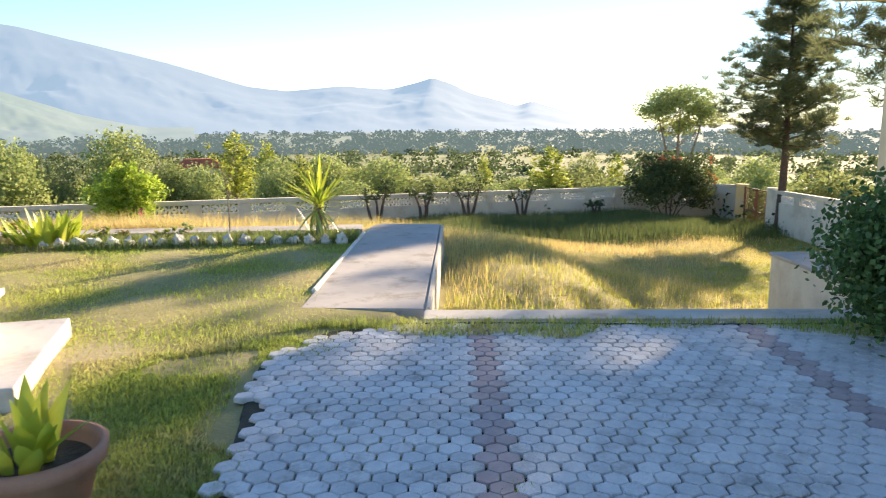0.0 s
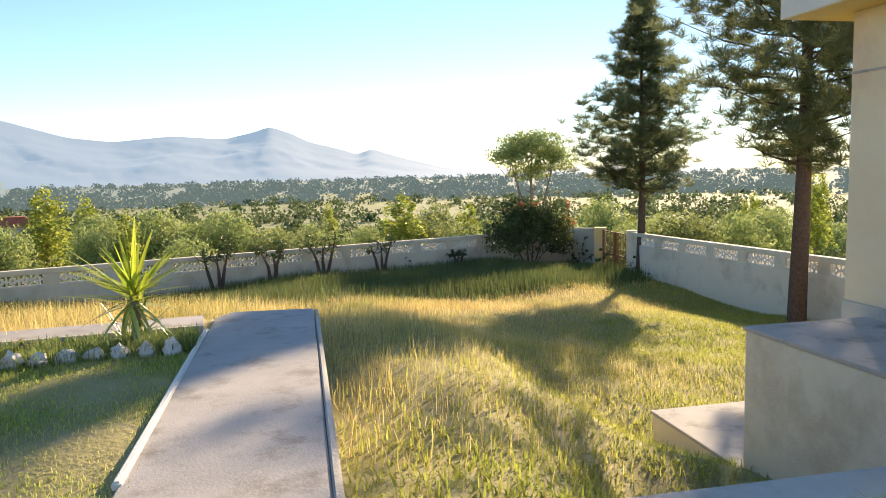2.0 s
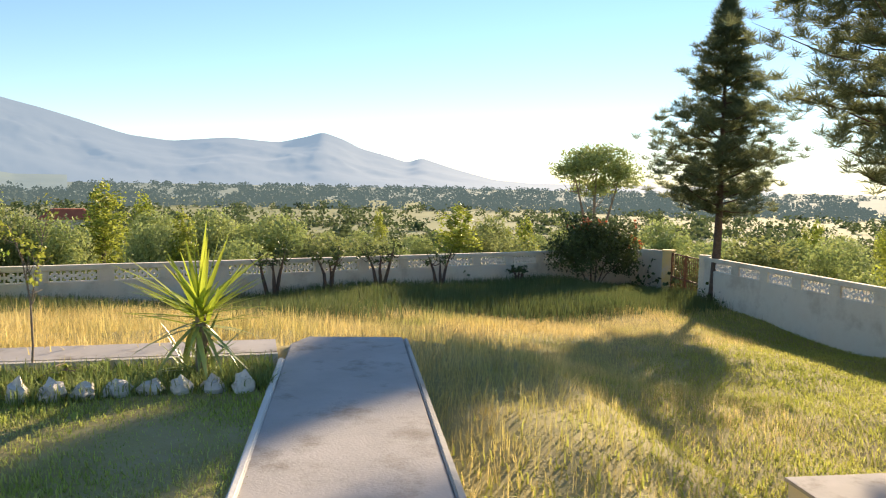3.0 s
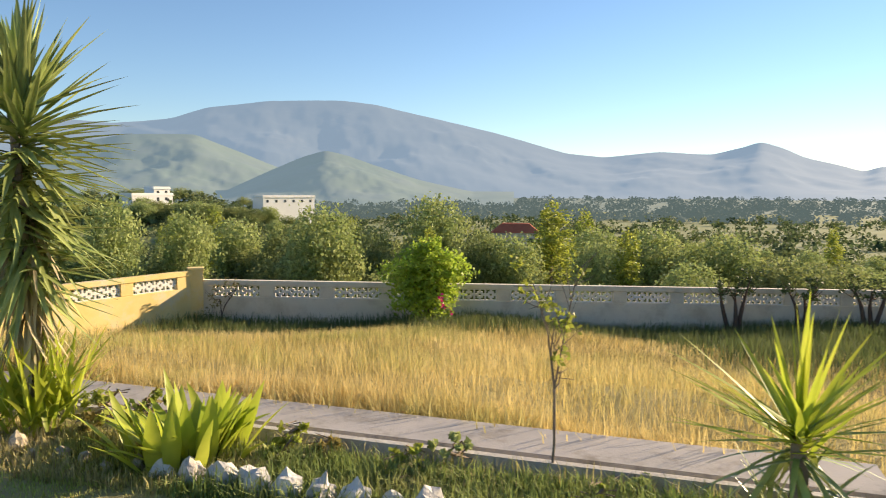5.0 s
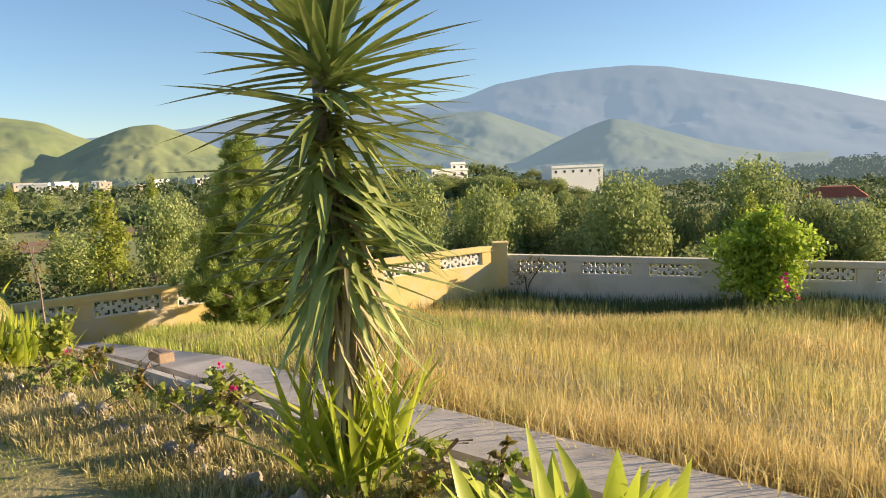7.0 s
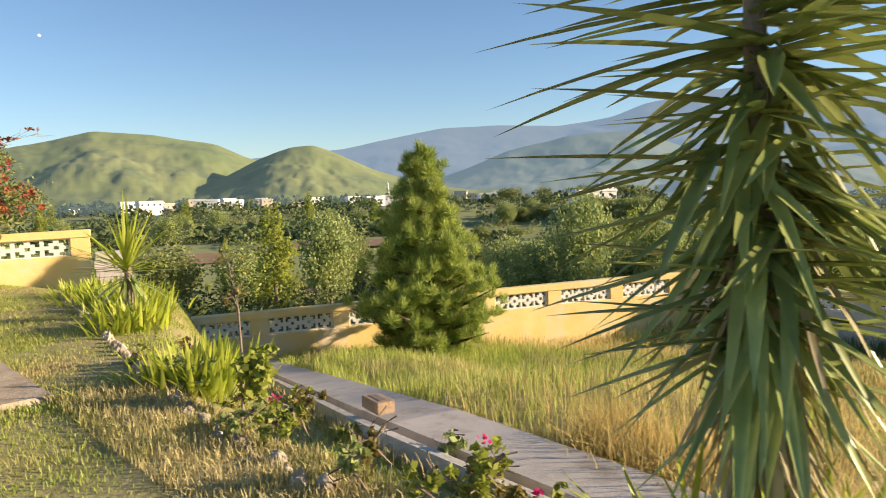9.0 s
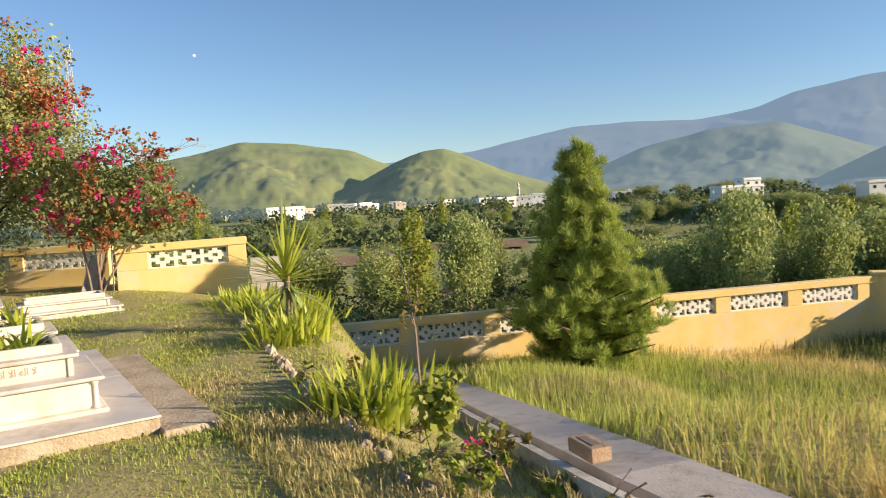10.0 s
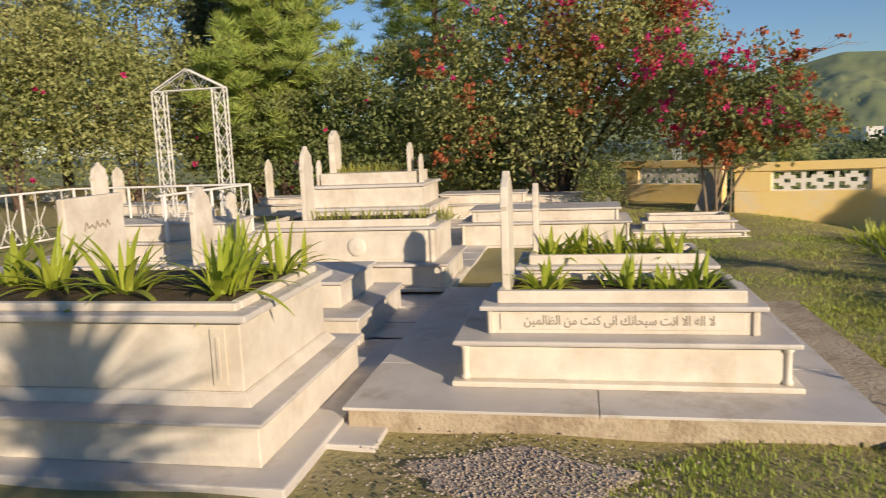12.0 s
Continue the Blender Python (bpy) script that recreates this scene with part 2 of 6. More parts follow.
def empty(name, m, label, category, group="", kind=""):
    ob = new(name)
    ob.empty_display_size = 0.1
    ob.matrix_world = m
    return tagged(ob, label, category, group, kind)


def boxes(items, bevel=0.008):
    """A bmesh of bevelled boxes (x0, x1, y0, y1, z0, z1)."""
    bm = bmesh.new()
    for x0, x1, y0, y1, z0, z1 in items:
        got = bmesh.ops.create_cube(bm, size=1)["verts"]
        for v in got:
            v.co = Vector((x0 + (v.co.x + 0.5) * (x1 - x0), y0 + (v.co.y + 0.5) * (y1 - y0), z0 + (v.co.z + 0.5) * (z1 - z0)))
    if bevel:
        bmesh.ops.bevel(bm, geom=list(bm.edges), offset=bevel, segments=2, affect="EDGES", profile=0.6)
    return bm


def frustum(x0, x1, y0, y1, z0, z1, inset):
    bm = bmesh.new()
    lo = [bm.verts.new(c) for c in ((x0, y0, z0), (x1, y0, z0), (x1, y1, z0), (x0, y1, z0))]
    hi = [bm.verts.new(c) for c in ((x0 + inset, y0 + inset, z1), (x1 - inset, y0 + inset, z1), (x1 - inset, y1 - inset, z1), (x0 + inset, y1 - inset, z1))]
    bm.faces.new(lo[::-1])
    bm.faces.new(hi)
    for i in range(4):
        bm.faces.new((lo[i], lo[(i + 1) % 4], hi[(i + 1) % 4], hi[i]))
    bmesh.ops.bevel(bm, geom=list(bm.edges), offset=0.006, segments=2, affect="EDGES")
    return bm


def lathe(profile, steps=28):
    bm = bmesh.new()
    rings = []
    for r, z in profile:
        rings.append([bm.verts.new((r * math.cos(a), r * math.sin(a), z)) for a in np.linspace(0, 2 * math.pi, steps, False)])
    for a, b in zip(rings, rings[1:]):
        for i in range(steps):
            bm.faces.new((a[i], a[(i + 1) % steps], b[(i + 1) % steps], b[i])).smooth = True
    return bm


def tube(bm, points, radii, sides=7):
    """A tapered tube through points."""
    pts = [Vector(p) for p in points]
    last = None
    for i, p in enumerate(pts):
        d = (pts[min(i + 1, len(pts) - 1)] - pts[max(i - 1, 0)]).normalized()
        side = d.cross(Vector((0.3, 0.2, 1) if abs(d.z) < 0.9 else (1, 0, 0))).normalized()
        up = side.cross(d)
        r = float(radii[i] if hasattr(radii, "__len__") else radii)
        ring = [bm.verts.new(p + r * (math.cos(a) * side + math.sin(a) * up)) for a in np.linspace(0, 2 * math.pi, sides, False)]
        if last:
            for k in range(sides):
                bm.faces.new((last[k], last[(k + 1) % sides], ring[(k + 1) % sides], ring[k])).smooth = True
        last = ring
    return bm


rng = np.random.default_rng(7)


def unit(n):
    v = rng.normal(size=(n, 3))
    return v / np.linalg.norm(v, axis=1)[:, None]


def leaf_cards(centres, size, slim=0.5, droop=0.0, along=None):
    """Diamond leaves with a random turn at the centres: vertices and faces."""
    n = len(centres)
    d = unit(n) if along is None else along + 0.35 * unit(n)
    d[:, 2] -= droop
    d /= np.linalg.norm(d, axis=1)[:, None]
    s = np.cross(d, unit(n))
    s /= np.linalg.norm(s, axis=1)[:, None] + 1e-9
    ln_ = size * rng.uniform(0.6, 1.3, (n, 1))
    v = np.stack([centres - d * ln_ * 0.5, centres + s * ln_ * slim * 0.5, centres + d * ln_ * 0.5, centres - s * ln_ * slim * 0.5], 1)
    return v.reshape(-1, 3), np.arange(4 * n).reshape(n, 4)


def cluster(blobs, count, shell=0.55):
    """Points in ellipsoids (x, y, z, rx, ry, rz), thicker near the skin, in tufts."""
    b = np.array(blobs, float)
    vol = b[:, 3] * b[:, 4] * b[:, 5]
    tufts = max(6, count // 14)
    pick = rng.choice(len(b), tufts, p=vol ** 0.8 / (vol ** 0.8).sum())
    c = b[pick, :3] + unit(tufts) * b[pick, 3:] * (rng.uniform(0, 1, (tufts, 1)) ** shell)
    k = rng.integers(0, tufts, count)
    return c[k] + rng.normal(size=(count, 3)) * (b[pick[k], 3:] * 0.13)


# ---- the lie of the land ----
def inside(poly, x, y):
    hit = np.zeros(np.shape(x), bool)
    for (x0, y0), (x1, y1) in zip(poly, poly[1:] + poly[:1]):
        cross = (y0 > y) != (y1 > y)
        with np.errstate(divide="ignore", invalid="ignore"):
            hit ^= cross & (x < (x1 - x0) * (y - y0) / (y1 - y0 + 1e-12) + x0)
    return hit


PLATEAU = [(14, 2.6), (8.1, 6.05), (1.60, 9.45), (3.85, 14.2), (3.3, 14.75), (-4.55, 17.75), (-13.3, 24.9), (-15.2, 23.5), (-16.4, 22.9),
           (-19, 21.8), (-27, 18.6), (-48, 2), (-48, -32), (40, -32), (40, 2)]
HEIGHTS = [(6, 9.6, -1.7), (3.2, 11.2, -0.50), (2.5, 10.1, -0.30), (4.1, 12.9, -0.40), (5.0, 14.6, -0.5), (3.2, 16, -0.35), (0, 16.6, -0.2), (-4, 18.1, -0.15), (-8, 21.0, -0.95), (-12.5, 25, -2.0),
           (-8, 31.5, -2.5), (-3, 33, -2.65), (8, 33, -2.9), (21, 33, -3.0), (30, 32.5, -3.8), (27, 26, -3.3), (24, 20, -3.4), (21.4, 15.2, -3.1),
           (12, 12, -2.5), (15, 18, -2.7), (9, 22, -2.3), (1, 24, -1.65), (-6, 25, -1.85), (18, 26, -2.9), (9, 12.5, -2.2), (5, 28, -2.4)]


def smooth(a, b, v):
    s = np.clip((v - a) / (b - a), 0, 1)
    return s * s * (3 - 2 * s)


WALLED = [(-7, 34), (31.3, 34), (21, 13), (30, -10), (30, -40), (-45, -40), (-34, 0), (-24, 19), (-15.5, 23.5)]


def edge_distance(poly, x, y):
    best = np.full(np.shape(x), 1e9)
    for (x0, y0), (x1, y1) in zip(poly, poly[1:] + poly[:1]):
        dx, dy = x1 - x0, y1 - y0
        s = np.clip(((x - x0) * dx + (y - y0) * dy) / (dx * dx + dy * dy), 0, 1)
        best = np.minimum(best, np.hypot(x - x0 - s * dx, y - y0 - s * dy))
    return best


def path_z(x, y):
    """Level of the garden path: flat, then falling to the corner wall."""
    s = np.clip((-4.8 - x) / 8.8, 0, 1)
    return -2.0 * s


def ground(x, y):
    x, y = np.asarray(x, float), np.asarray(y, float)
    w = sum(((x - a) ** 2 + (y - b) ** 2 + 0.3) ** -1.6 for a, b, _ in HEIGHTS)
    field = sum(c * ((x - a) ** 2 + (y - b) ** 2 + 0.3) ** -1.6 for a, b, c in HEIGHTS) / w
    # the plateau, which sinks beside the falling path and towards the yellow wall
    off = (x + 4.8) * 0.624 + (y - 17.0) * 0.781
    lawn = path_z(x, y) * smooth(-1.3, 0.0, off) - 0.38 * smooth(3.5, 6.5, (x + 8.7) * 0.275 + (y - 14.3) * 0.961) * smooth(9, 15, -x)
    near = np.where(inside(PLATEAU, x, y), lawn, field)
    # the bed of the path, and the field beside it
    off1 = (x + 4.8) * 0.349 + (y - 17.0) * 0.937
    o = np.where(x < -4.8, off, off1)
    on = (x < 3.1) & (x > -14.2) & (o > -0.1)
    near = np.where(on & (o < 0.85), np.minimum(near, path_z(x, y) - 0.10), near)
    near = np.where(on & (o >= 0.85) & (o < 5), np.minimum(near, path_z(x, y) - 0.04 + 0.06 * (o - 0.85)), near)
    r = np.hypot(x, y - 15)
    az = np.degrees(np.arctan2(x, y - 15))
    valley = -4 - 9 * smooth(30, 90, r) - 8 * smooth(90, 260, r) - 4 * smooth(300, 900, r)
    valley = valley + 17 * smooth(170, 300, r) * (1 - smooth(300, 520, r)) * smooth(-2, -16, az) * smooth(-75, -50, az)
    valley = valley + 14 * smooth(380, 620, r) * (1 - smooth(800, 1100, r)) * smooth(-18, -34, az) * smooth(-90, -60, az)
    valley = valley + 8 * smooth(80, 130, r) * (1 - smooth(190, 260, r)) * smooth(-29, -35, az) * smooth(-72, -60, az)
    behind = smooth(95, 120, np.abs(az))
    valley = valley * (1 - behind)
    out = np.where(inside(WALLED, x, y), 0.0, edge_distance(WALLED, x, y)) * (1 - behind)
    near = np.where(out > 0, np.minimum(near, -1.0) - 3.5 * smooth(0, 9, out), near)
    return near + (valley - near) * smooth(6, 32, out)


def gz(x, y):
    return float(ground(x, y))


angles = np.radians(np.arange(0, 360, 1.0))
radii = np.concatenate([np.arange(0.25, 36, 0.3), 36 * 1.12 ** np.arange(1, 44)])
radii = radii[radii < 4700]
rr, aa = np.meshgrid(radii, angles, indexing="ij")
gx, gy = rr * np.sin(aa), 15 + rr * np.cos(aa)
gzz = ground(gx, gy)
gzz = gzz + np.where(rr < 40, 0.02, 0.0) * np.sin(gx * 3.1 + gy * 1.7) * np.cos(gy * 2.6 - gx)
na = len(angles)
idx = np.arange(len(radii) * na).reshape(len(radii), na)
quad = np.stack([idx[:-1], idx[1:], np.roll(idx[1:], -1, 1), np.roll(idx[:-1], -1, 1)], -1).reshape(-1, 4)
ground_ob = soup("ground", np.stack([gx, gy, gzz], -1), quad, "lawn", smooth=True)
tagged(ground_ob, "grassy garden plateau above a sloping field and wide valley", "ground", kind="structure")
ground_ob.data.materials.append(M["valley"])
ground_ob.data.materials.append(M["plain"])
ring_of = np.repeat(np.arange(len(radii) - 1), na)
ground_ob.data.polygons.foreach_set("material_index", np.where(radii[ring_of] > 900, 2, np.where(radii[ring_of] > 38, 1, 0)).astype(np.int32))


# ---- mountains and hills ----
def ridge(name, profile, dist, depth, mat, rough, label, seed):
    """A range seen from the garden: profile of (bearing, degrees above the horizon)."""
    b, e = np.array(profile, float).T
    az = np.arange(b[0], b[-1] + 0.01, 0.16)
    el = np.interp(az, b, e) - (0.38 if dist > 4000 else 0.2)
    k = np.exp(-np.linspace(-1.5, 1.5, 9) ** 2)
    el = np.convolve(np.pad(el, 4, mode="edge"), k / k.sum(), "valid")
    rows = 40
    span = dist * 0.08 / rough
    v = np.zeros((rows, len(az), 3))
    for i in range(rows):
        s = i / (rows - 1)
        d = dist - depth * (1 - s)
        for j, a in enumerate(az):
            top = dist * math.tan(radians(max(el[j], 0))) + 26
            u, w = radians(a) * dist / span, s * depth / span
            bumps = noise.fractal(Vector((u, w * 0.8, seed)), 0.9, 2.1, 5)
            spur = abs(noise.noise(Vector((u * 0.9 + 0.7 * w + 0.5 * bumps, w * 0.35, seed + 7.0))))
            h = top * (s ** 1.15) + top * (0.20 * bumps - 0.17 * spur) * s * (1 - s) * 2.0 + top * 0.02 * bumps * s
            v[i, j] = (d * math.sin(radians(a)), 15 + d * math.cos(radians(a)), -26 + h)
    n = len(az)
    ix = np.arange(rows * n).reshape(rows, n)
    q = np.stack([ix[:-1, :-1], ix[:-1, 1:], ix[1:, 1:], ix[1:, :-1]], -1).reshape(-1, 4)
    return tagged(soup(name, v, q, mat, smooth=True), label, "mountain" if dist > 2000 else "hill", kind="structure")


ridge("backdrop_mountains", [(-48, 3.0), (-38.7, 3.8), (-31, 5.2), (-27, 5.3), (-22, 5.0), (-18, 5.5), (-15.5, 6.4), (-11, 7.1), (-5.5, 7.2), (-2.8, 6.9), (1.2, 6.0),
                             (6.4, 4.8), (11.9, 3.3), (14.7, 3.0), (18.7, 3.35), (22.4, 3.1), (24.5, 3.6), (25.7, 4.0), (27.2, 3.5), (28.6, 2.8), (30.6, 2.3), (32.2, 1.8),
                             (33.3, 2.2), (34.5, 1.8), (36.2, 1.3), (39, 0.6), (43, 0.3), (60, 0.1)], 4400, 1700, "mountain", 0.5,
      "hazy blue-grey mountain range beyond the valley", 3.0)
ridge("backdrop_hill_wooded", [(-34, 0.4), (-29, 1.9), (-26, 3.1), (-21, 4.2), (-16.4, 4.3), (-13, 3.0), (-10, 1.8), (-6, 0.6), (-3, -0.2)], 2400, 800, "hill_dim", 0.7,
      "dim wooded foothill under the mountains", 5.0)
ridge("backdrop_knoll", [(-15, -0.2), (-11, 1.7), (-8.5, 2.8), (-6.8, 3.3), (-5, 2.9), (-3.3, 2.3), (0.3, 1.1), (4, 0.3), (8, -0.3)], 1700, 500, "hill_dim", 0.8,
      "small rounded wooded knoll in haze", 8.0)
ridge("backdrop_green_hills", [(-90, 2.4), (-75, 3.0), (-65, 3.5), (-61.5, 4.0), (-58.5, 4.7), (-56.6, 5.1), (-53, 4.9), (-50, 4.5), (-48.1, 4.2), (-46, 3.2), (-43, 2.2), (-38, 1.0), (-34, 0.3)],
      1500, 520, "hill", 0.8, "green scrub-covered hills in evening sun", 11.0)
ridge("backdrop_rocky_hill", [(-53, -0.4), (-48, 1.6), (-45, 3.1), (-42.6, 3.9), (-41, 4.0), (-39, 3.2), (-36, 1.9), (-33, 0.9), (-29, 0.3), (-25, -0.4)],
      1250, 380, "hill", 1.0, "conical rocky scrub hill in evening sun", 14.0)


# ---- boundary walls with pierced cement blocks ----
def jali_mesh(w, h, d):
    """One pierced block: a square frame with a centre square joined by four bars, and corner steps."""
    cells = []
    for i in range(7):
        row = ["#######", "#..#..#", "#.###.#", "###.###", "#.###.#", "#..#..#", "#######"][i]
        for j, ch in enumerate(row):
            if ch == "#":
                cells.append((j, 6 - i))
    edges = np.array([0, 0.07, 0.24, 0.40, 0.60, 0.76, 0.93, 1.0])
    bm = bmesh.new()
    for j, i in cells:
        got = bmesh.ops.create_cube(bm, size=1)["verts"]
        for v in got:
            v.co = Vector(((edges[j] + (v.co.x + 0.5) * (edges[j + 1] - edges[j])) * w, v.co.y * d, (edges[i] + (v.co.z + 0.5) * (edges[i + 1] - edges[i])) * h))
    bmesh.ops.remove_doubles(bm, verts=bm.verts, dist=0.0005)
    me = bpy.data.meshes.new("jali_block")
    bm.to_mesh(me)
    bm.free()
    me.materials.append(M["white_jali"])
    return me


JALI = jali_mesh(0.355, 0.37, 0.09)


def boundary(name, a, b, top0, top1, first, pitch, count, mat, label, thick=0.2, drop=0.16, blocks=4, block_w=0.355):
    """A wall from a to b with a coping, pillars and pierced panels; local x runs along it."""
    a, b = Vector((*a, 0)), Vector((*b, 0))
    length = (b - a).length
    yaw = math.atan2(b.y - a.y, b.x - a.x)
    slope = (top1 - top0) / length
    holder = empty(name, Matrix.Translation((a.x, a.y, top0)) @ Matrix.Rotation(yaw, 4, "Z"), label, "wall", kind="structure")
    foot = -4.6
    pw, ph = block_w * blocks, 0.37
    spans = [(first + i * pitch, first + i * pitch + pw) for i in range(count)]
    z = lambda x: slope * x

    def slab(x0, x1, z0, z1, t, nm):
        bm = bmesh.new()
        vs = []
        for x in (x0, x1):
            for y in (-t / 2, t / 2):
                for zz in (z0, z1):
                    vs.append(bm.verts.new((x, y, zz + z(x) if zz > -3 else zz)))
        for f in ((0, 1, 3, 2), (4, 6, 7, 5), (0, 4, 5, 1), (2, 3, 7, 6), (0, 2, 6, 4), (1, 5, 7, 3)):
            bm.faces.new([vs[i] for i in f])
        bmesh.ops.recalc_face_normals(bm, faces=bm.faces)
        bmesh.ops.bevel(bm, geom=list(bm.edges), offset=0.01, segments=1, affect="EDGES")
        return part(nm, bm, mat, holder)

    low = -(drop + ph)
    slab(0, length, foot, low, thick, "lower_wall")
    slab(-0.02, length + 0.02, -drop + 0.0, 0, thick + 0.05, "coping")
    at = 0.0
    for x0, x1 in spans + [(length, length)]:
        if x0 - at > 0.02:
            slab(at, x0, low, -drop, thick - 0.006, "pillar")
        at = x1
    for x0, _ in spans:
        for k in range(blocks):
            ob = new("jali_block", JALI)
            ob.parent = holder
            ob.matrix_local = Matrix.Translation((x0 + k * block_w, 0, low + z(x0 + (k + 0.5) * block_w))) @ Matrix.Diagonal((block_w / 0.355, 1, 1, 1))
    return holder


FW = 33.58
boundary("wall_north", (-6.4, FW), (30.7, FW), -1.12, -1.72, 0.55, 1.87, 19, "cream", "weathered cream garden wall with pierced white block panels")
RW0, RW1 = Vector((29.15, 30.36)), Vector((27.6, 27.3))
dirR = (Vector((22.5, 17.3)) - Vector((30.8, 33.6))).normalized()
boundary("wall_east", RW1, RW1 + dirR * 24, -1.42, -0.95, 0.9, 1.95, 11, "cream", "weathered cream side wall with pierced white block panels")
boundary("wall_gate_side", Vector((30.75, 33.5)), RW0, -1.72, -1.5, 0.2, 1.9, 0, "cream", "short cream wall between the corner and the gate")
LW0, LW1 = Vector((-6.4, 33.55)), Vector((-15.0, 23.1))
boundary("wall_west", LW0, LW1, -0.82, -0.98, 0.75, 1.80, 7, "yellow", "sunlit yellow garden wall with pierced white block panels")
dirY = Vector((-2.15, -1.70)).normalized()
YW0 = Vector((-16.42, 22.78))
boundary("wall_yellow", YW0, YW0 + Vector((-0.55, -0.835)) * 2.6, 0.96, 0.92, 0.38, 3.0, 1, "yellow", "bright yellow wall end with a pierced white panel", blocks=3, block_w=0.53)
boundary("wall_shaded", YW0 + dirY * 2.9 + Vector((-0.9, 0.3)), YW0 + dirY * 14 + Vector((-0.9, 0.3)), 0.93, 0.85, 0.3, 2.05, 5, "yellow", "yellow wall with pierced panels shaded by shrubs", blocks=4, block_w=0.43)
boundary("wall_south_west", Vector((-26.3, 13.2)), Vector((-37, -9)), 0.55, 0.55, 0.3, 2.1, 11, "yellow", "yellow graveyard wall with pierced white panels", blocks=4)


def post(name, x, y, z0, z1, w, mat, label, yaw=0):
    e = empty(name, pose(x, y, z0, 0, 0, yaw), label, "pillar")
    part("shaft", boxes([(-w / 2, w / 2, -w / 2, w / 2, 0, z1 - z0 - 0.08)], 0.012), mat, e)
    part("cap", boxes([(-w / 2 - 0.03, w / 2 + 0.03, -w / 2 - 0.03, w / 2 + 0.03, z1 - z0 - 0.08, z1 - z0)], 0.015), mat, e)
    return e


post("wall_pillar", -6.42, 33.52, -2.6, -0.74, 0.42, "yellow", "square yellow corner pillar of the garden wall", 20)
post("gate_pillar", RW0.x, RW0.y, -4.4, -1.45, 0.5, "yellow", "square yellow gate pillar", 27)
post("gate_pillar", RW1.x, RW1.y, -4.2, -1.35, 0.4, "cream", "square cream gate pillar", 27)
post("wall_pillar", -15.0, 23.05, -1.9, -0.35, 0.5, "yellow", "low yellow pillar at the end of the wall", 25)


# ---- gate ----
def gate():
    a, b = RW0 + dirR * 0.3, RW1 - dirR * 0.25
    z0 = -3.75
    g = empty("metal_gate", Matrix.Translation((a.x, a.y, z0)) @ Matrix.Rotation(math.atan2(b.y - a.y, b.x - a.x), 4, "Z"), "closed rust-brown double iron gate between pillars", "gate")
    w, h = (b - a).length, 2.2
    for k in range(2):
        x0, x1 = k * w / 2 + 0.03, (k + 1) * w / 2 - 0.03
        part("gate_frame", boxes([(x0, x0 + 0.05, -0.025, 0.025, 0.1, h), (x1 - 0.05, x1, -0.025, 0.025, 0.1, h), (x0 + 0.05, x1 - 0.05, -0.02, 0.02, h - 0.06, h - 0.01),
                                  (x0 + 0.05, x1 - 0.05, -0.02, 0.02, 0.12, 0.18), (x0 + 0.05, x1 - 0.05, -0.02, 0.02, 1.05, 1.12)], 0.004), "iron_rust", g)
        for x in np.linspace(x0 + 0.17, x1 - 0.17, 7):
            part("bar", boxes([(x - 0.018, x + 0.018, -0.012, 0.012, 0.18, h - 0.06)], 0.003), "iron_rust", g)
    part("latch", boxes([(w / 2 - 0.12, w / 2 + 0.12, -0.06, -0.03, 1.15, 1.21)], 0.004), "iron_rust", g)


gate()


# ---- terrace kerb, ramp, garden path ----
def strip(name, pts, mat, label, kind="structure", category="path", top=0.0, deep=0.6, parent=None):
    """A solid slab over the polygon pts (x, y, z)."""
    bm = bmesh.new()
    up = [bm.verts.new((x, y, z + top)) for x, y, z in pts]
    dn = [bm.verts.new((x, y, z - deep)) for x, y, z in pts]
    bm.faces.new(up)
    bm.faces.new(dn[::-1])
    for i in range(len(pts)):
        j = (i + 1) % len(pts)
        bm.faces.new((up[j], up[i], dn[i], dn[j]))
    bmesh.ops.recalc_face_normals(bm, faces=bm.faces)
    bmesh.ops.bevel(bm, geom=[e for e in bm.edges if all(v.co.z > min(q[2] for q in pts) - deep + 0.02 for v in e.verts)], offset=0.012, segments=2, affect="EDGES")
    ob = part(name, bm, mat, parent, "" if parent else label)
    if not parent:
        tagged(ob, label, category, kind=kind)
    return ob


NL, NR = Vector((0.97, 10.15)), Vector((1.895, 9.63))
strip("ramp", [(NL.x, NL.y, 0), (NR.x, NR.y, 0), (4.32, 14.25, 0.02), (3.55, 14.72, 0.02), (3.28, 14.52, 0.02)], "concrete", "worn grey concrete ramp from terrace to garden path", deep=2.2, top=0.02)
strip("ramp_side_wall", [(1.905, 9.64, 0), (1.95, 9.61, 0), (4.365, 14.225, 0), (4.33, 14.25, 0)], "kerb", "cream plastered side of the ramp", deep=2.3, top=0.03)
strip("ramp_kerb", [(1.24, 10.72, 0), (1.285, 10.695, 0), (3.02, 14.03, 0), (2.975, 14.055, 0)], "white_jali", "thin white kerb along the ramp", top=0.045, deep=0.2)
KD = Vector((0.888, -0.46))
KN = Vector((0.46, 0.888))
k0, k1 = Vector((1.36, 9.42)) + KD * 0.38, Vector((1.36, 9.42)) + KD * 8.2
strip("terrace_kerb", [(*k0, 0), (*k1, 0), (*(k1 + KN * 0.36), 0), (*(k0 + KN * 0.30), 0)], "kerb", "pale cement kerb at the terrace edge", top=0.05, deep=2.4)
h0 = Vector((1.50, 9.27))
hb = bmesh.new()
tube(hb, [(*(h0 + KD * s + KN * 0.02 * math.sin(s * 2)), 0.025) for s in np.linspace(0, 7.0, 20)], 0.014, 6)
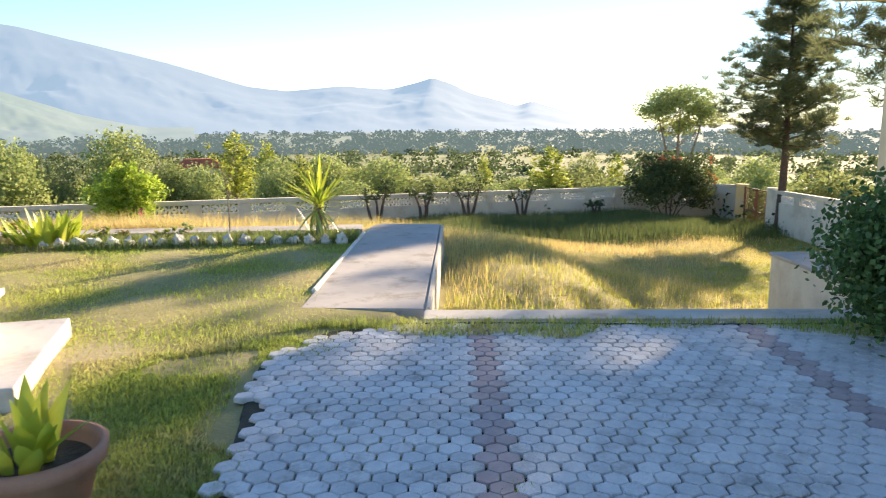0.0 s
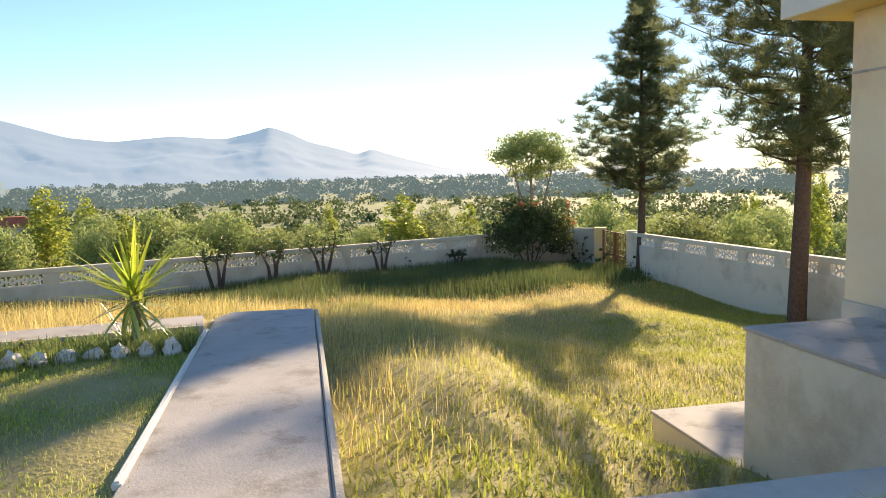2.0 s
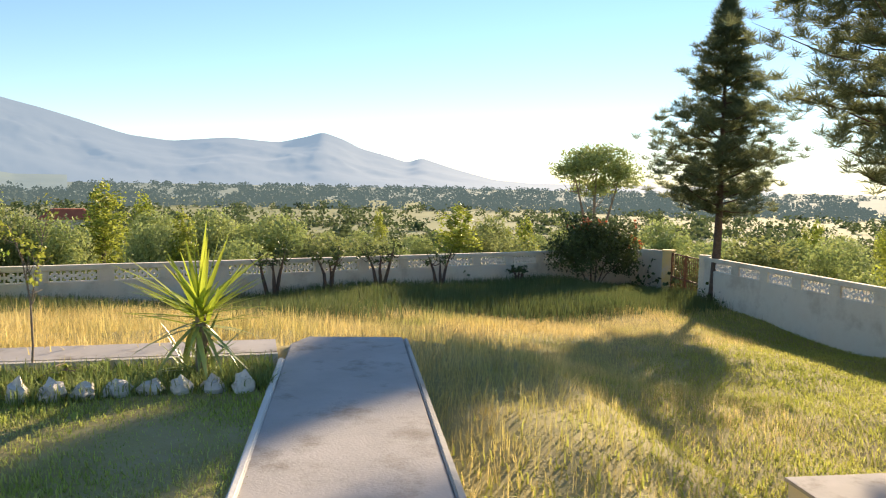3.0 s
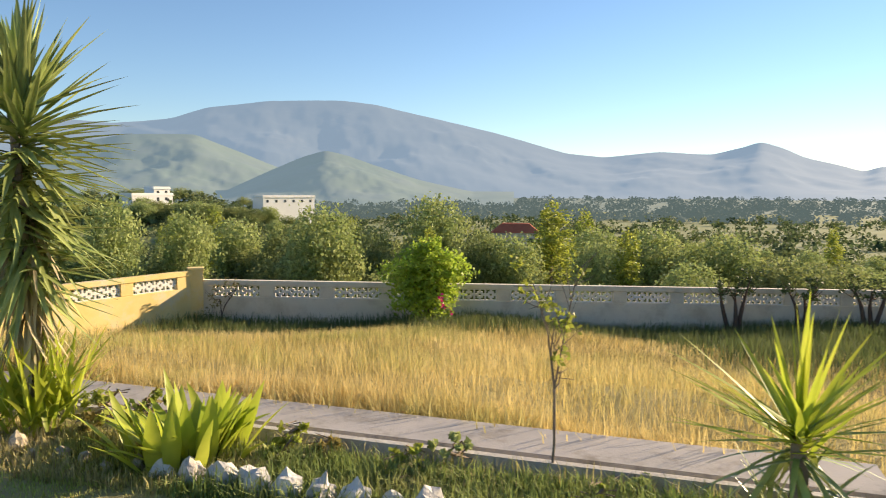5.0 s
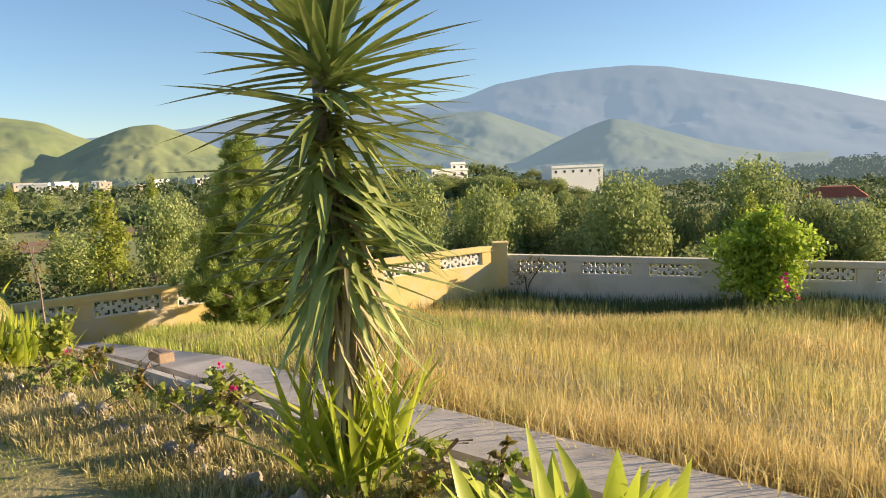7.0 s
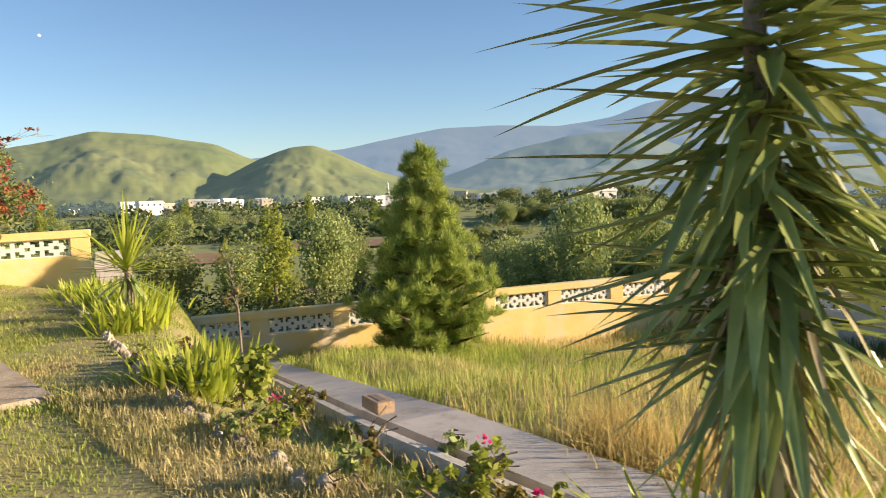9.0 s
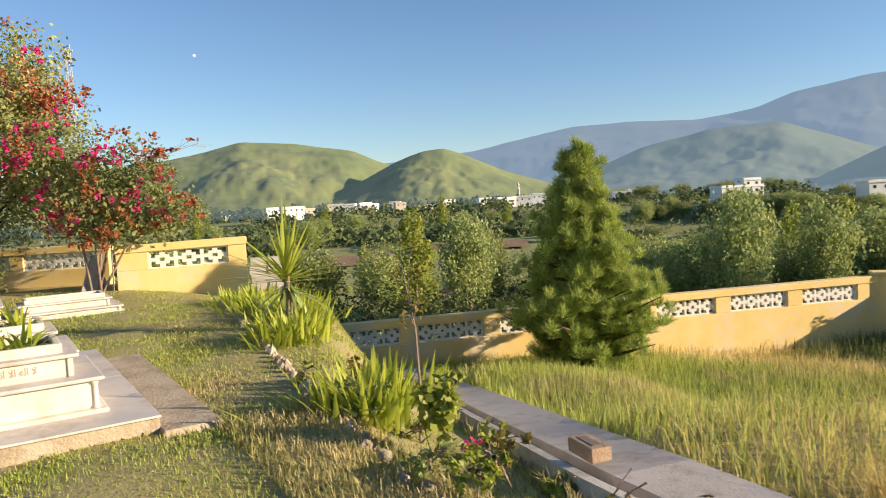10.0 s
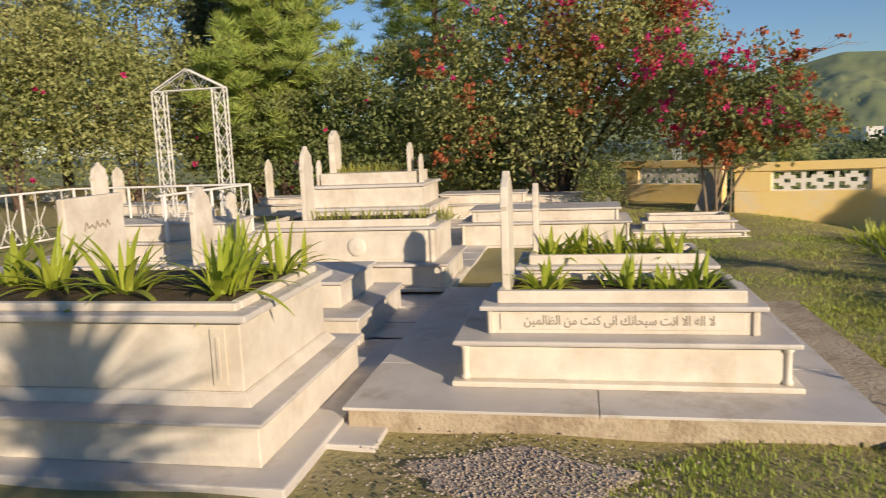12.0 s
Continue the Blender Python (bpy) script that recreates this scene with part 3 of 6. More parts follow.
tagged(part("garden_hose", hb, "hose"), "thin black garden hose lying along the kerb", "hose")

V1 = Vector((0.349, 0.937))
Q0, Q1, Q2 = Vector((2.98, 14.08)), Vector((-4.8, 17.0)), Vector((-13.75, 24.15))


def band(name, off0, off1, mat, label, top, deep=0.5):
    V2 = Vector((0.624, 0.781))
    Vm = (V1 + V2).normalized()
    p = [(*(Q0 + V1 * off0), 0), (*(Q0 + V1 * off1), 0), (*(Q1 + Vm * off1), 0), (*(Q2 + V2 * off1), -2.0), (*(Q2 + V2 * off0), -2.0), (*(Q1 + Vm * off0), 0)]
    bm = bmesh.new()
    for quad_ in ((p[0], p[1], p[2], p[5]), (p[5], p[2], p[3], p[4])):
        up = [bm.verts.new((x, y, z + top)) for x, y, z in quad_]
        dn = [bm.verts.new((x, y, z - deep)) for x, y, z in quad_]
        bm.faces.new(up)
        for i in range(4):
            bm.faces.new((up[i], dn[i], dn[(i + 1) % 4], up[(i + 1) % 4]))
    bmesh.ops.recalc_face_normals(bm, faces=bm.faces)
    return tagged(part(name, bm, mat), label, "path", kind="structure")


band("path_kerb", 0.0, 0.06, "kerb", "thin cement kerb beside the garden path", 0.07)
band("path_gutter", 0.06, 0.20, "gutter", "dark narrow drain gutter along the path", -0.02)
band("garden_path", 0.20, 0.70, "concrete", "worn grey concrete garden path", 0.045)

# ---- house beside the terrace, and its outside stair ----
FD = Vector((-0.45, -0.893))
FR_ = Vector((0.893, -0.45))
C0 = Vector((9.0, 10.46))
HM = Matrix(((FD.x, FR_.x, 0, C0.x), (FD.y, FR_.y, 0, C0.y), (0, 0, 1, 0), (0, 0, 0, 1)))
house = empty("house", HM, "pale yellow plastered house corner beside the terrace", "house")
part("wall", boxes([(0, 13, 0, 9, -3.2, 3.17)], 0.02), "house_wall", house)
part("roof", boxes([(-0.5, 13.7, -0.5, 9.7, 3.17, 3.32)], 0.02), "yellow", house, "yellow-painted roof overhang")
part("roof_edge", boxes([(-0.54, 13.75, -0.505, -0.45, 3.18, 3.45)], 0.01), "white_jali", house)
part("plinth", boxes([(0.0, 13, -0.03, -0.002, -0.3, 0.0)], 0.008), "kerb", house)
part("string_course", boxes([(0.0, 13, -0.016, -0.002, 2.50, 2.525)], 0.003), "concrete", house)
SM = Matrix(((FD.x, FR_.x, 0, 7.49), (FD.y, FR_.y, 0, 10.8), (0, 0, 1, 0), (0, 0, 0, 1)))
stair = empty("outside_stair", SM, "cream plastered stair platform descending to the field", "stair")
part("platform", boxes([(0, 2.6, 0, 1.6, -2.6, -0.18)], 0.02), "cream", stair, "stained cream plastered platform")
part("platform_top", boxes([(-0.02, 2.6, -0.02, 1.6, -0.176, -0.13)], 0.01), "concrete", stair, "grey cement top")
part("lower_landing", boxes([(-2.05, -0.01, 0.05, 1.5, -3.2, -1.76)], 0.02), "cream", stair, "low cream landing")
part("lower_landing_top", boxes([(-2.08, -0.012, 0.02, 1.5, -1.756, -1.71)], 0.01), "concrete", stair, "grey cement top")


# ---- trees ----
def trunk_bm(points, radii, sides=9):
    return tube(bmesh.new(), points, radii, sides)


def pine(name, x, y, h, r, clear, label, mat="needle", dense=1.0, lean=0.0, z=None, needle=0.32, flat=0.9, jitter=0.10, full=1.3, skirt=0.15, low=0.55):
    """A conical pine: trunk, whorls of limbs, tufts of needles."""
    z = gz(x, y) if z is None else z
    t = empty(name, pose(x, y, z - 0.05), label, "tree")
    pts = [(lean * s * s + 0.06 * math.sin(s * 9), 0.05 * math.cos(s * 7), s * h) for s in np.linspace(0, 1, 12)]
    part("trunk", trunk_bm(pts, [0.022 * h * (1 - 0.93 * s) * 0.75 for s in np.linspace(0, 1, 12)]), "bark", t)
    limbs = bmesh.new()
    tips = []
    n = int(26 * dense + h * 4)
    for i in range(n):
        s = clear + (1 - clear) * (i + rng.uniform(0, 0.8)) / n
        a = i * 2.4 + rng.uniform(-0.4, 0.4)
        env = (1 - ((s - clear) / (1 - clear)) ** full) * (low + (1 - low) * smooth(clear, clear + skirt, s))
        reach = r * env * rng.uniform(0.6, 1.1) + 0.08
        base = np.array([lean * s * s, 0, s * h])
        d = np.array([math.cos(a), math.sin(a), rng.uniform(0.05, 0.45)])
        end = base + d * reach
        mid = base + d * reach * 0.5 - np.array([0, 0, 0.05 * reach])
        tube(limbs, [base, mid, end], [0.05 * (1 - s) + 0.012, 0.03 * (1 - s) + 0.009, 0.006], 5)
        for q in np.linspace(0.25, 1.0, 3 + int(reach * 3.0)):
            c = base + (mid - base) * min(1, q * 2) if q < 0.5 else mid + (end - mid) * (q - 0.5) * 2
            for _ in range(2):
                tips.append(c + rng.normal(size=3) * jitter * (0.4 + reach * 0.35))
    tagged(part("branchwork", limbs, "bark", t), kind="stuff")
    tips = np.array(tips + [(lean, 0, h * q) for q in (0.9, 0.94, 0.97, 1.0)])
    k = int(24 * dense + 12)
    c = np.repeat(tips, k, 0)
    d = unit(len(c))
    d[:, 2] = np.abs(d[:, 2]) * flat + 0.1
    ctr = c + d * needle * 0.5 * rng.uniform(0.6, 1.2, (len(c), 1))
    v, f = leaf_cards(ctr, needle, 0.055, 0, d)
    tagged(soup("crown", v, f, mat, t), kind="stuff")
    return t


def leafy(name, x, y, blobs, count, leaf, mat, label, trunks, bark="bark_pale", category="tree", z=None, slim=0.5, extra=(), group="", droop=0.0, stem=0.0):
    """A tree or shrub: limbs from trunks to the blobs, a crown of leaves in tufts, and extra flower clusters."""
    z = gz(x, y) if z is None else z
    t = empty(name, pose(x, y, z - 0.04), label, category, group)
    bm = bmesh.new()
    for i in range(trunks):
        a = i * 2.1 + 0.4
        foot = np.array([0.10 * math.cos(a) * (trunks > 1), 0.10 * math.sin(a) * (trunks > 1), 0])
        fork = None
        if trunks == 1 and 0 < stem < 0.02:
            fork = np.array([0.015, 0.0, 0.85 * min(b[2] for b in blobs)])
            tube(bm, [foot, fork * 0.5 + np.array([0.015, 0.01, 0]), fork], [stem * 1.25, stem * 1.1, stem], 7)
        for b in blobs[i::trunks]:
            c = np.array(b[:3])
            if fork is not None:
                tube(bm, [fork, (fork + c) / 2 + rng.normal(size=3) * 0.02, c], [stem * 0.8, stem * 0.6, stem * 0.3], 6)
                for _ in range(5):
                    tube(bm, [fork + (c - fork) * rng.uniform(0.4, 1), c + unit(1)[0] * np.array(b[3:]) * 0.8], [stem * 0.4, stem * 0.2], 5)
                continue
            rad = stem if stem else (0.045 + 0.012 * c[2] if trunks < 3 else 0.02 + 0.008 * c[2])
            mid = foot + (c - foot) * 0.45 + np.array([rng.uniform(-.12, .12), rng.uniform(-.12, .12), 0.12 * c[2]])
            tube(bm, [foot, mid, c], [rad, rad * 0.7, 0.012], 7)
            for _ in range(4):
                tip = c + unit(1)[0] * np.array(b[3:]) * 0.85
                tube(bm, [mid + (c - mid) * rng.uniform(0.3, 1), (mid + tip) / 2 + np.array([0, 0, 0.05]), tip], [rad * 0.35, rad * 0.2, 0.005], 5)
    tagged(part("trunk", bm, bark, t), kind="stuff" if trunks > 1 or stem else "")
    v, f = leaf_cards(cluster(blobs, count), leaf, slim, droop)
    tagged(soup("crown", v, f, mat, t), kind="stuff")
    for nm, mt, bl, cnt, size in extra:
        v, f = leaf_cards(cluster(bl, cnt), size, 0.8)
        tagged(soup(nm, v, f, mt, t), kind="stuff")
    return t


pine("pine_tree", 27.2, 26.5, 12.3, 3.6, 0.30, "tall dark pine beside the gate", dense=1.7, needle=0.38, jitter=0.18, full=1.15)
pine("pine_tree", 21.4, 16.8, 16.5, 5.0, 0.27, "tall dark pine by the side wall against the sun", dense=1.5, lean=0.3, needle=0.42, jitter=0.20, full=2.8, skirt=0.22, low=0.3)
pine("young_pine", -10.0, 25.95, 4.4, 1.6, 0.04, "bushy bright green young pine beside the wall", "needle_young", dense=5.0, needle=0.20, z=-2.15, jitter=0.17, flat=1.6)

# feathery tree and dark shrub at the far corner
leafy("feathery_tree", 32.4, 38.2, [(0, 0, 6.2, 2.2, 1.8, 0.9), (-1.6, 0.3, 5.6, 1.4, 1.2, 0.7), (1.6, -0.4, 5.4, 1.6, 1.3, 0.8), (0.3, 0.5, 4.6, 1.5, 1.2, 0.6)], 9500, 0.22, "leaf_grey",
      "feathery light green tree outside the wall corner", 2, z=-3.2, slim=0.35)
leafy("corner_shrub", 26.2, 32.3, [(0, 0, 2.2, 1.9, 1.1, 1.2), (-1.6, 0, 1.9, 1.3, 1.0, 1.0), (1.5, 0, 2.3, 1.3, 1.0, 1.2), (2.2, 0.2, 1.4, 0.8, 0.8, 0.8), (-0.5, 0.2, 3.0, 1.6, 0.9, 0.7)], 12000, 0.15, "leaf_dark",
      "large dark shrub with a few red bracts in the wall corner", 5, "bark", "shrub", extra=[("bracts", "bract_rust", [(-1.0, -.4, 3.2, 1.2, .6, .5), (2.2, -.3, 2.6, .8, .6, .8)], 160, 0.13)])
leafy("bright_shrub", 0.75, 32.35, [(0, 0, 1.0, 1.05, 0.8, 0.8), (-0.5, 0, 1.75, 0.85, 0.7, 0.65), (0.55, 0, 1.8, 0.9, 0.7, 0.65), (0.1, 0.1, 2.4, 0.55, 0.5, 0.45)], 7000, 0.15, "leaf_bright",
      "bright green bushy shrub with a few pink bracts by the wall", 5, "bark", "shrub", extra=[("bracts", "bract", [(0.6, -.6, 1.0, .4, .3, .5)], 20, 0.11)])
for wx, hh, rad, n in ((10.4, 2.2, 0.8, 420), (12.6, 1.8, 0.7, 380), (14.8, 2.1, 1.0, 460), (17.6, 1.9, 0.9, 220), (21.9, 1.0, 0.5, 400)):
    leafy("wall_tree", wx, 32.7, [(0, 0, hh * 0.72, rad * 0.7, rad * 0.5, hh * 0.18), (-rad * 0.6, 0.1, hh * 0.8, rad * 0.6, rad * 0.5, hh * 0.2), (rad * 0.6, 0, hh * 0.85, rad * 0.6, rad * 0.5, hh * 0.2)], n, 0.12, "leaf_dark",
          "small gnarled pruned tree by the garden wall", 2, "bark", "tree", group="pruned trees along the wall", stem=0.085)
leafy("bare_creeper", -5.6, 33.2, [(0, 0, 0.9, 0.6, 0.3, 0.6), (0.5, 0, 1.2, 0.5, 0.3, 0.5)], 160, 0.09, "scrub", "bare straggling creeper by the wall corner", 4, "bark", "shrub")

# sapling on the bed
leafy("sapling", 1.22, 14.75, [(0.02, 0, 1.1, 0.20, 0.2, 0.28), (0.16, 0.05, 1.4, 0.16, 0.16, 0.2), (-0.12, 0, 1.3, 0.15, 0.15, 0.2), (0.05, -0.02, 0.78, 0.12, 0.12, 0.12)], 230, 0.042, "leaf_light", "thin sapling with sparse leaves in the bed", 1, "bark_pale", "sapling", slim=0.6, stem=0.008)
leafy("sapling", -6.43, 17.5, [(0, 0, 1.05, 0.10, 0.12, 0.22), (-0.08, 0, 1.32, 0.14, 0.14, 0.16)], 90, 0.04, "scrub", "thin half-bare sapling beside the path", 1, "bark_pale", "sapling", stem=0.009)


# ---- yuccas, lilies ----
def blades_thing(specs, droop, segs=5, fold=0.25):
    """Sword leaves: specs of (base, direction, length, width); folded strips that droop. Vertices and faces."""
    V, F = [], []
    for base, d, length, width in specs:
        base, d = np.array(base, float), np.array(d, float)
        d /= np.linalg.norm(d)
        side = np.cross(d, (0, 0, 1))
        side = side / np.linalg.norm(side) if np.linalg.norm(side) > 1e-3 else np.array([1.0, 0, 0])
        p, start = base.copy(), len(V)
        for i in range(segs + 1):
            s = i / segs
            w = width * (0.55 + 1.6 * s if s < 0.28 else 1.0 - ((s - 0.28) / 0.72) ** 1.7) * 0.5
            up = np.cross(side, d)
            V += [p - side * w + up * w * fold, p.copy(), p + side * w + up * w * fold]
            d = d + np.array([0, 0, -droop / segs])
            d /= np.linalg.norm(d)
            p = p + d * length / segs
        for i in range(segs):
            k = start + 3 * i
            F += [(k, k + 1, k + 4, k + 3), (k + 1, k + 2, k + 5, k + 4)]
    return V, F


def rosette(c, n, length, width, lo, hi, spread=0.05):
    out = []
    for i in range(n):
        el = radians(rng.uniform(lo, hi))
        a = i * 2.39996 + rng.uniform(-0.2, 0.2)
        d = (math.cos(a) * math.cos(el), math.sin(a) * math.cos(el), math.sin(el))
        out.append((np.array(c) + rng.normal(size=3) * spread, d, length * rng.uniform(0.75, 1.15), width * rng.uniform(0.8, 1.15)))
    return out


def tall_yucca(x, y):
    t = empty("tall_yucca", pose(x, y, gz(x, y)), "tall spiky yucca with drooping leaves and shoots at its foot", "yucca")
    pts = [(0.03 * math.sin(s * 5), 0.03 * math.cos(s * 4), s * 2.27) for s in np.linspace(0, 1, 12)]
    part("trunk", trunk_bm(pts, [0.065 * (1 - 0.6 * s) for s in np.linspace(0, 1, 12)]), "bark_pale", t)
    up = []
    for zc, n, lo, hi in ((2.24, 34, 45, 88), (2.18, 30, 20, 70), (2.10, 30, 0, 50), (2.02, 30, -15, 35), (1.92, 26, -25, 20)):
        up += rosette((0, 0, zc), n, 0.72, 0.064, lo, hi, 0.03)
    v, f = blades_thing(up, 0.13, 5, 0.45)
    tagged(soup("upper_foliage", v, f, "yucca", t), kind="stuff")
    mid = []
    for zc in np.linspace(1.88, 1.08, 15):
        mid += rosette((0, 0, zc), 17, 0.64, 0.050, -62, 12, 0.05)
    v, f = blades_thing(mid, 0.07, 5, 0.45)
    tagged(soup("drooping_foliage", v, f, "yucca", t), kind="stuff")
    dry = []
    for zc in np.linspace(1.5, 0.8, 9):
        dry += rosette((0, 0, zc), 14, 0.55, 0.036, -80, -50, 0.04)
    v, f = blades_thing(dry, 0.25, 4)
    tagged(soup("dry_foliage", v, f, "yucca_dry", t, "dry straw-coloured hanging leaves"), kind="stuff")
    low = []
    for cx, cy in ((0.06, -0.12), (-0.16, -0.02), (0.18, 0.02), (0.02, 0.12)):
        low += rosette((cx, cy, 0.1), 26, 0.66, 0.042, 35, 85, 0.05)
    v, f = blades_thing(low, 0.30, 5)
    tagged(soup("basal_foliage", v, f, "lily", t, "bright green basal shoots"), kind="stuff")
    return t


def small_yucca(x, y, h, label):
    t = empty("small_yucca", pose(x, y, gz(x, y)), label, "yucca")
    part("trunk", trunk_bm([(0, 0, 0), (0.01, 0, 0.2 * h), (0, 0, 0.42 * h)], [0.05, 0.045, 0.04]), "bark_pale", t)
    up = rosette((0, 0, 0.42 * h), 36, 0.58 * h, 0.045, 15, 88, 0.02) + rosette((0, 0, 0.38 * h), 30, 0.5 * h, 0.042, 0, 45, 0.03)
    v, f = blades_thing(up, 0.14, 5)
    tagged(soup("upper_foliage", v, f, "lily", t), kind="stuff")
    lo = rosette((0, 0, 0.34 * h), 24, 0.42 * h, 0.038, -50, 0, 0.03) + rosette((0, 0, 0.05), 22, 0.35 * h, 0.034, 20, 75, 0.06)
    v, f = blades_thing(lo, 0.5, 5)
    tagged(soup("lower_foliage", v, f, "yucca", t), kind="stuff")
    return t


def lily_clump(x, y, h, n, label, width=0.07, spread=0.12, group="", z=None, mat="lily", name="lily_clump", lo=35, droop=0.45):
    t = empty(name, pose(x, y, gz(x, y) if z is None else z), label, "plant", group)
    for k in range(3):
        specs = []
        for i in range(n // 3):
            c = rng.normal(size=2) * spread
            a = math.atan2(c[1], c[0]) + rng.uniform(-0.8, 0.8)
            el = radians(rng.uniform(lo, 88))
            specs.append(((c[0], c[1], 0), (math.cos(a) * math.cos(el), math.sin(a) * math.cos(el), math.sin(el)), h * rng.uniform(0.7, 1.15), width * rng.uniform(0.8, 1.2)))
        if n <= 60:
            for one in specs:
                v, f = blades_thing([one], droop, 6)
                soup("leaf", v, f, mat, t)
        else:
            v, f = blades_thing(specs, 0.55, 6)
            tagged(soup("foliage", v, f, mat, t), kind="stuff")
    return t


tall_yucca(-2.26, 15.6)
small_yucca(2.3, 13.95, 1.18, "small spiky yucca at the corner of the bed")
small_yucca(-10.4, 19.35, 1.65, "small yucca with pale spiky leaves beside the lilies")
lily_clump(-1.02, 15.08, 0.46, 60, "bright green broad-leaved lily clump beside white stones", 0.12, 0.15, lo=40)
for lx, ly, lh, ln_, sp in ((-7.0, 17.55, 0.42, 240, 0.22), (-9.7, 18.9, 0.38, 160, 0.22), (-11.1, 19.9, 0.38, 190, 0.25), (-12.0, 20.3, 0.40, 190, 0.28), (-13.1, 20.7, 0.40, 160, 0.28), (-13.9, 21.1, 0.40, 160, 0.3)):
    lily_clump(lx, ly, lh, ln_, "dense yellow-green sword-leaved clump along the lawn edge", 0.05, sp, "sword-leaved clumps along the bed", lo=50)

# ---- hedge ball, pot ----
leafy("round_hedge", 4.62, 7.05, [(0, 0, 0.70, 0.76, 0.76, 0.58), (0.15, -0.2, 0.45, 0.78, 0.78, 0.44), (0, 0, 0.62, 0.5, 0.5, 0.45), (0.35, -0.45, 0.82, 0.66, 0.66, 0.54)], 60000, 0.055, "leaf_hedge", "clipped round dark green hedge beside the kerb", 4, "bark", "hedge", slim=0.65)


# ---- graves ----
GM = Matrix(((0.275, -0.961, 0, -8.727), (0.961, 0.275, 0, 14.279), (0, 0, 1, 0), (0, 0, 0, 1)))   # a along the graves, b away


def at(a, b, z=0.0, yaw=0.0):
    return GM @ pose(a, b, z, 0, 0, yaw)


def rim(x0, x1, y0, y1, z0, z1, w):
    return [(x0, x1, y0, y0 + w, z0, z1), (x0, x1, y1 - w, y1, z0, z1), (x0, x0 + w, y0 + w, y1 - w, z0, z1), (x1 - w, x1, y0 + w, y1 - w, z0, z1)]


VERSE = " ".join(["\ufefb", "\ufe8d\ufedf\ufeea", "\ufe8d\ufefb", "\ufe8d\ufee7\ufe96", "\ufeb3\ufe92\ufea4\ufe8e\ufee7\ufeda", "\ufe8d\ufee7\ufef0", "\ufedb\ufee8\ufe96", "\ufee3\ufee6",
                  "\ufe8d\ufedf\ufec8\ufe8e\ufedf\ufee4\ufef4\ufee6"])[::-1]


def carved_line(text, x0, x1, z, parent):
    """A line of dark etched letters between x0 and x1, facing -y."""
    cu = bpy.data.curves.new("letters", "FONT")
    cu.body, cu.size, cu.extrude, cu.offset, cu.resolution_u = text, 0.12, 0.0015, 0.0012, 3
    tmp = new("letters", cu)
    me = bpy.data.meshes.new_from_object(tmp.evaluated_get(bpy.context.evaluated_depsgraph_get()))
    bpy.data.objects.remove(tmp)
    me.materials.clear()
    me.materials.append(M["etched"])
    ob = new("inscription", me)
    ob.parent = parent
    wide = max(v.co.x for v in me.vertices) - min(v.co.x for v in me.vertices)
    k = (x1 - x0) / wide
    ob.rotation_euler, ob.scale = (radians(90), 0, 0), (k, min(k * 1.25, 1.1), 1)
    ob.location = (x0, 0, z)
    return tagged(ob, "dark etched line of calligraphy")


def grave(a, b, length, depth, z, label, lower=0.27, upper=0.17, step=0.14, head=0.75, foot=0.55, letters=False, base=True, planter=True, head_w=0.36, name="marble_grave", group="marble graves"):
    """A stepped grave: plinth, two tiers with moulded edges, a planter rim, head and foot stones. Local x runs along it."""
    g = empty(name, at(a, b, z), label, "grave", group)
    L, D = length, depth
    if base:
        part("base_moulding", boxes([(-0.03, L + 0.03, -0.03, D + 0.03, 0, 0.035)], 0.01), "marble", g)
    part("lower_tier", boxes([(0.03, L - 0.03, 0.03, D - 0.03, 0.035, lower - 0.03)], 0.006), "marble", g)
    part("lower_cornice", boxes([(-0.02, L + 0.02, -0.02, D + 0.02, lower - 0.03, lower)], 0.012), "marble_cap", g)
    for px in (0.02, L - 0.07):
        part("corner_column", lathe([(0.001, 0.035), (0.028, 0.036), (0.03, 0.05), (0.02, 0.065), (0.02, lower - 0.06), (0.03, lower - 0.045), (0.028, lower - 0.031), (0.001, lower - 0.0305)], 12), "marble", g).location = (px + 0.025, 0.03, 0)
    s = step
    part("upper_tier", boxes([(s + 0.02, L - s - 0.02, s + 0.02, D - s - 0.02, lower, lower + upper - 0.03)], 0.006), "marble", g)
    part("upper_panel", boxes([(s + 0.10, L - s - 0.10, s + 0.012, s + 0.022, lower + 0.025, lower + upper - 0.05)], 0.004), "marble", g)
    for px in (s + 0.03, L - s - 0.06):
        part("pilaster", boxes([(px, px + 0.03, s + 0.004, s + 0.03, lower, lower + upper - 0.031)], 0.006), "marble", g)
    part("upper_cornice", boxes([(s - 0.02, L - s + 0.02, s - 0.02, D - s + 0.02, lower + upper - 0.03, lower + upper)], 0.012), "marble_cap", g)
    top = lower + upper
    if planter:
        part("planter_rim", boxes(rim(s + 0.08, L - s - 0.08, s + 0.06, D - s - 0.06, top, top + 0.075, 0.05), 0.01), "marble", g)
        part("soil", boxes([(s + 0.125, L - s - 0.125, s + 0.105, D - s - 0.105, top, top + 0.035)], 0.004), "soil", g)
    if letters:
        ob = carved_line(VERSE, s + 0.24, L - s - 0.26, lower + upper * 0.33, g)
        ob.location = (ob.location.x, s + 0.0105, ob.location.z)
    for k, (hgt, px, ww) in enumerate(((head, s + 0.10, head_w), (foot, L - s - 0.14, head_w * 0.7))):
        if hgt > 0:
            headstone(g, px, D / 2, top - 0.01, hgt, ww)
    return g


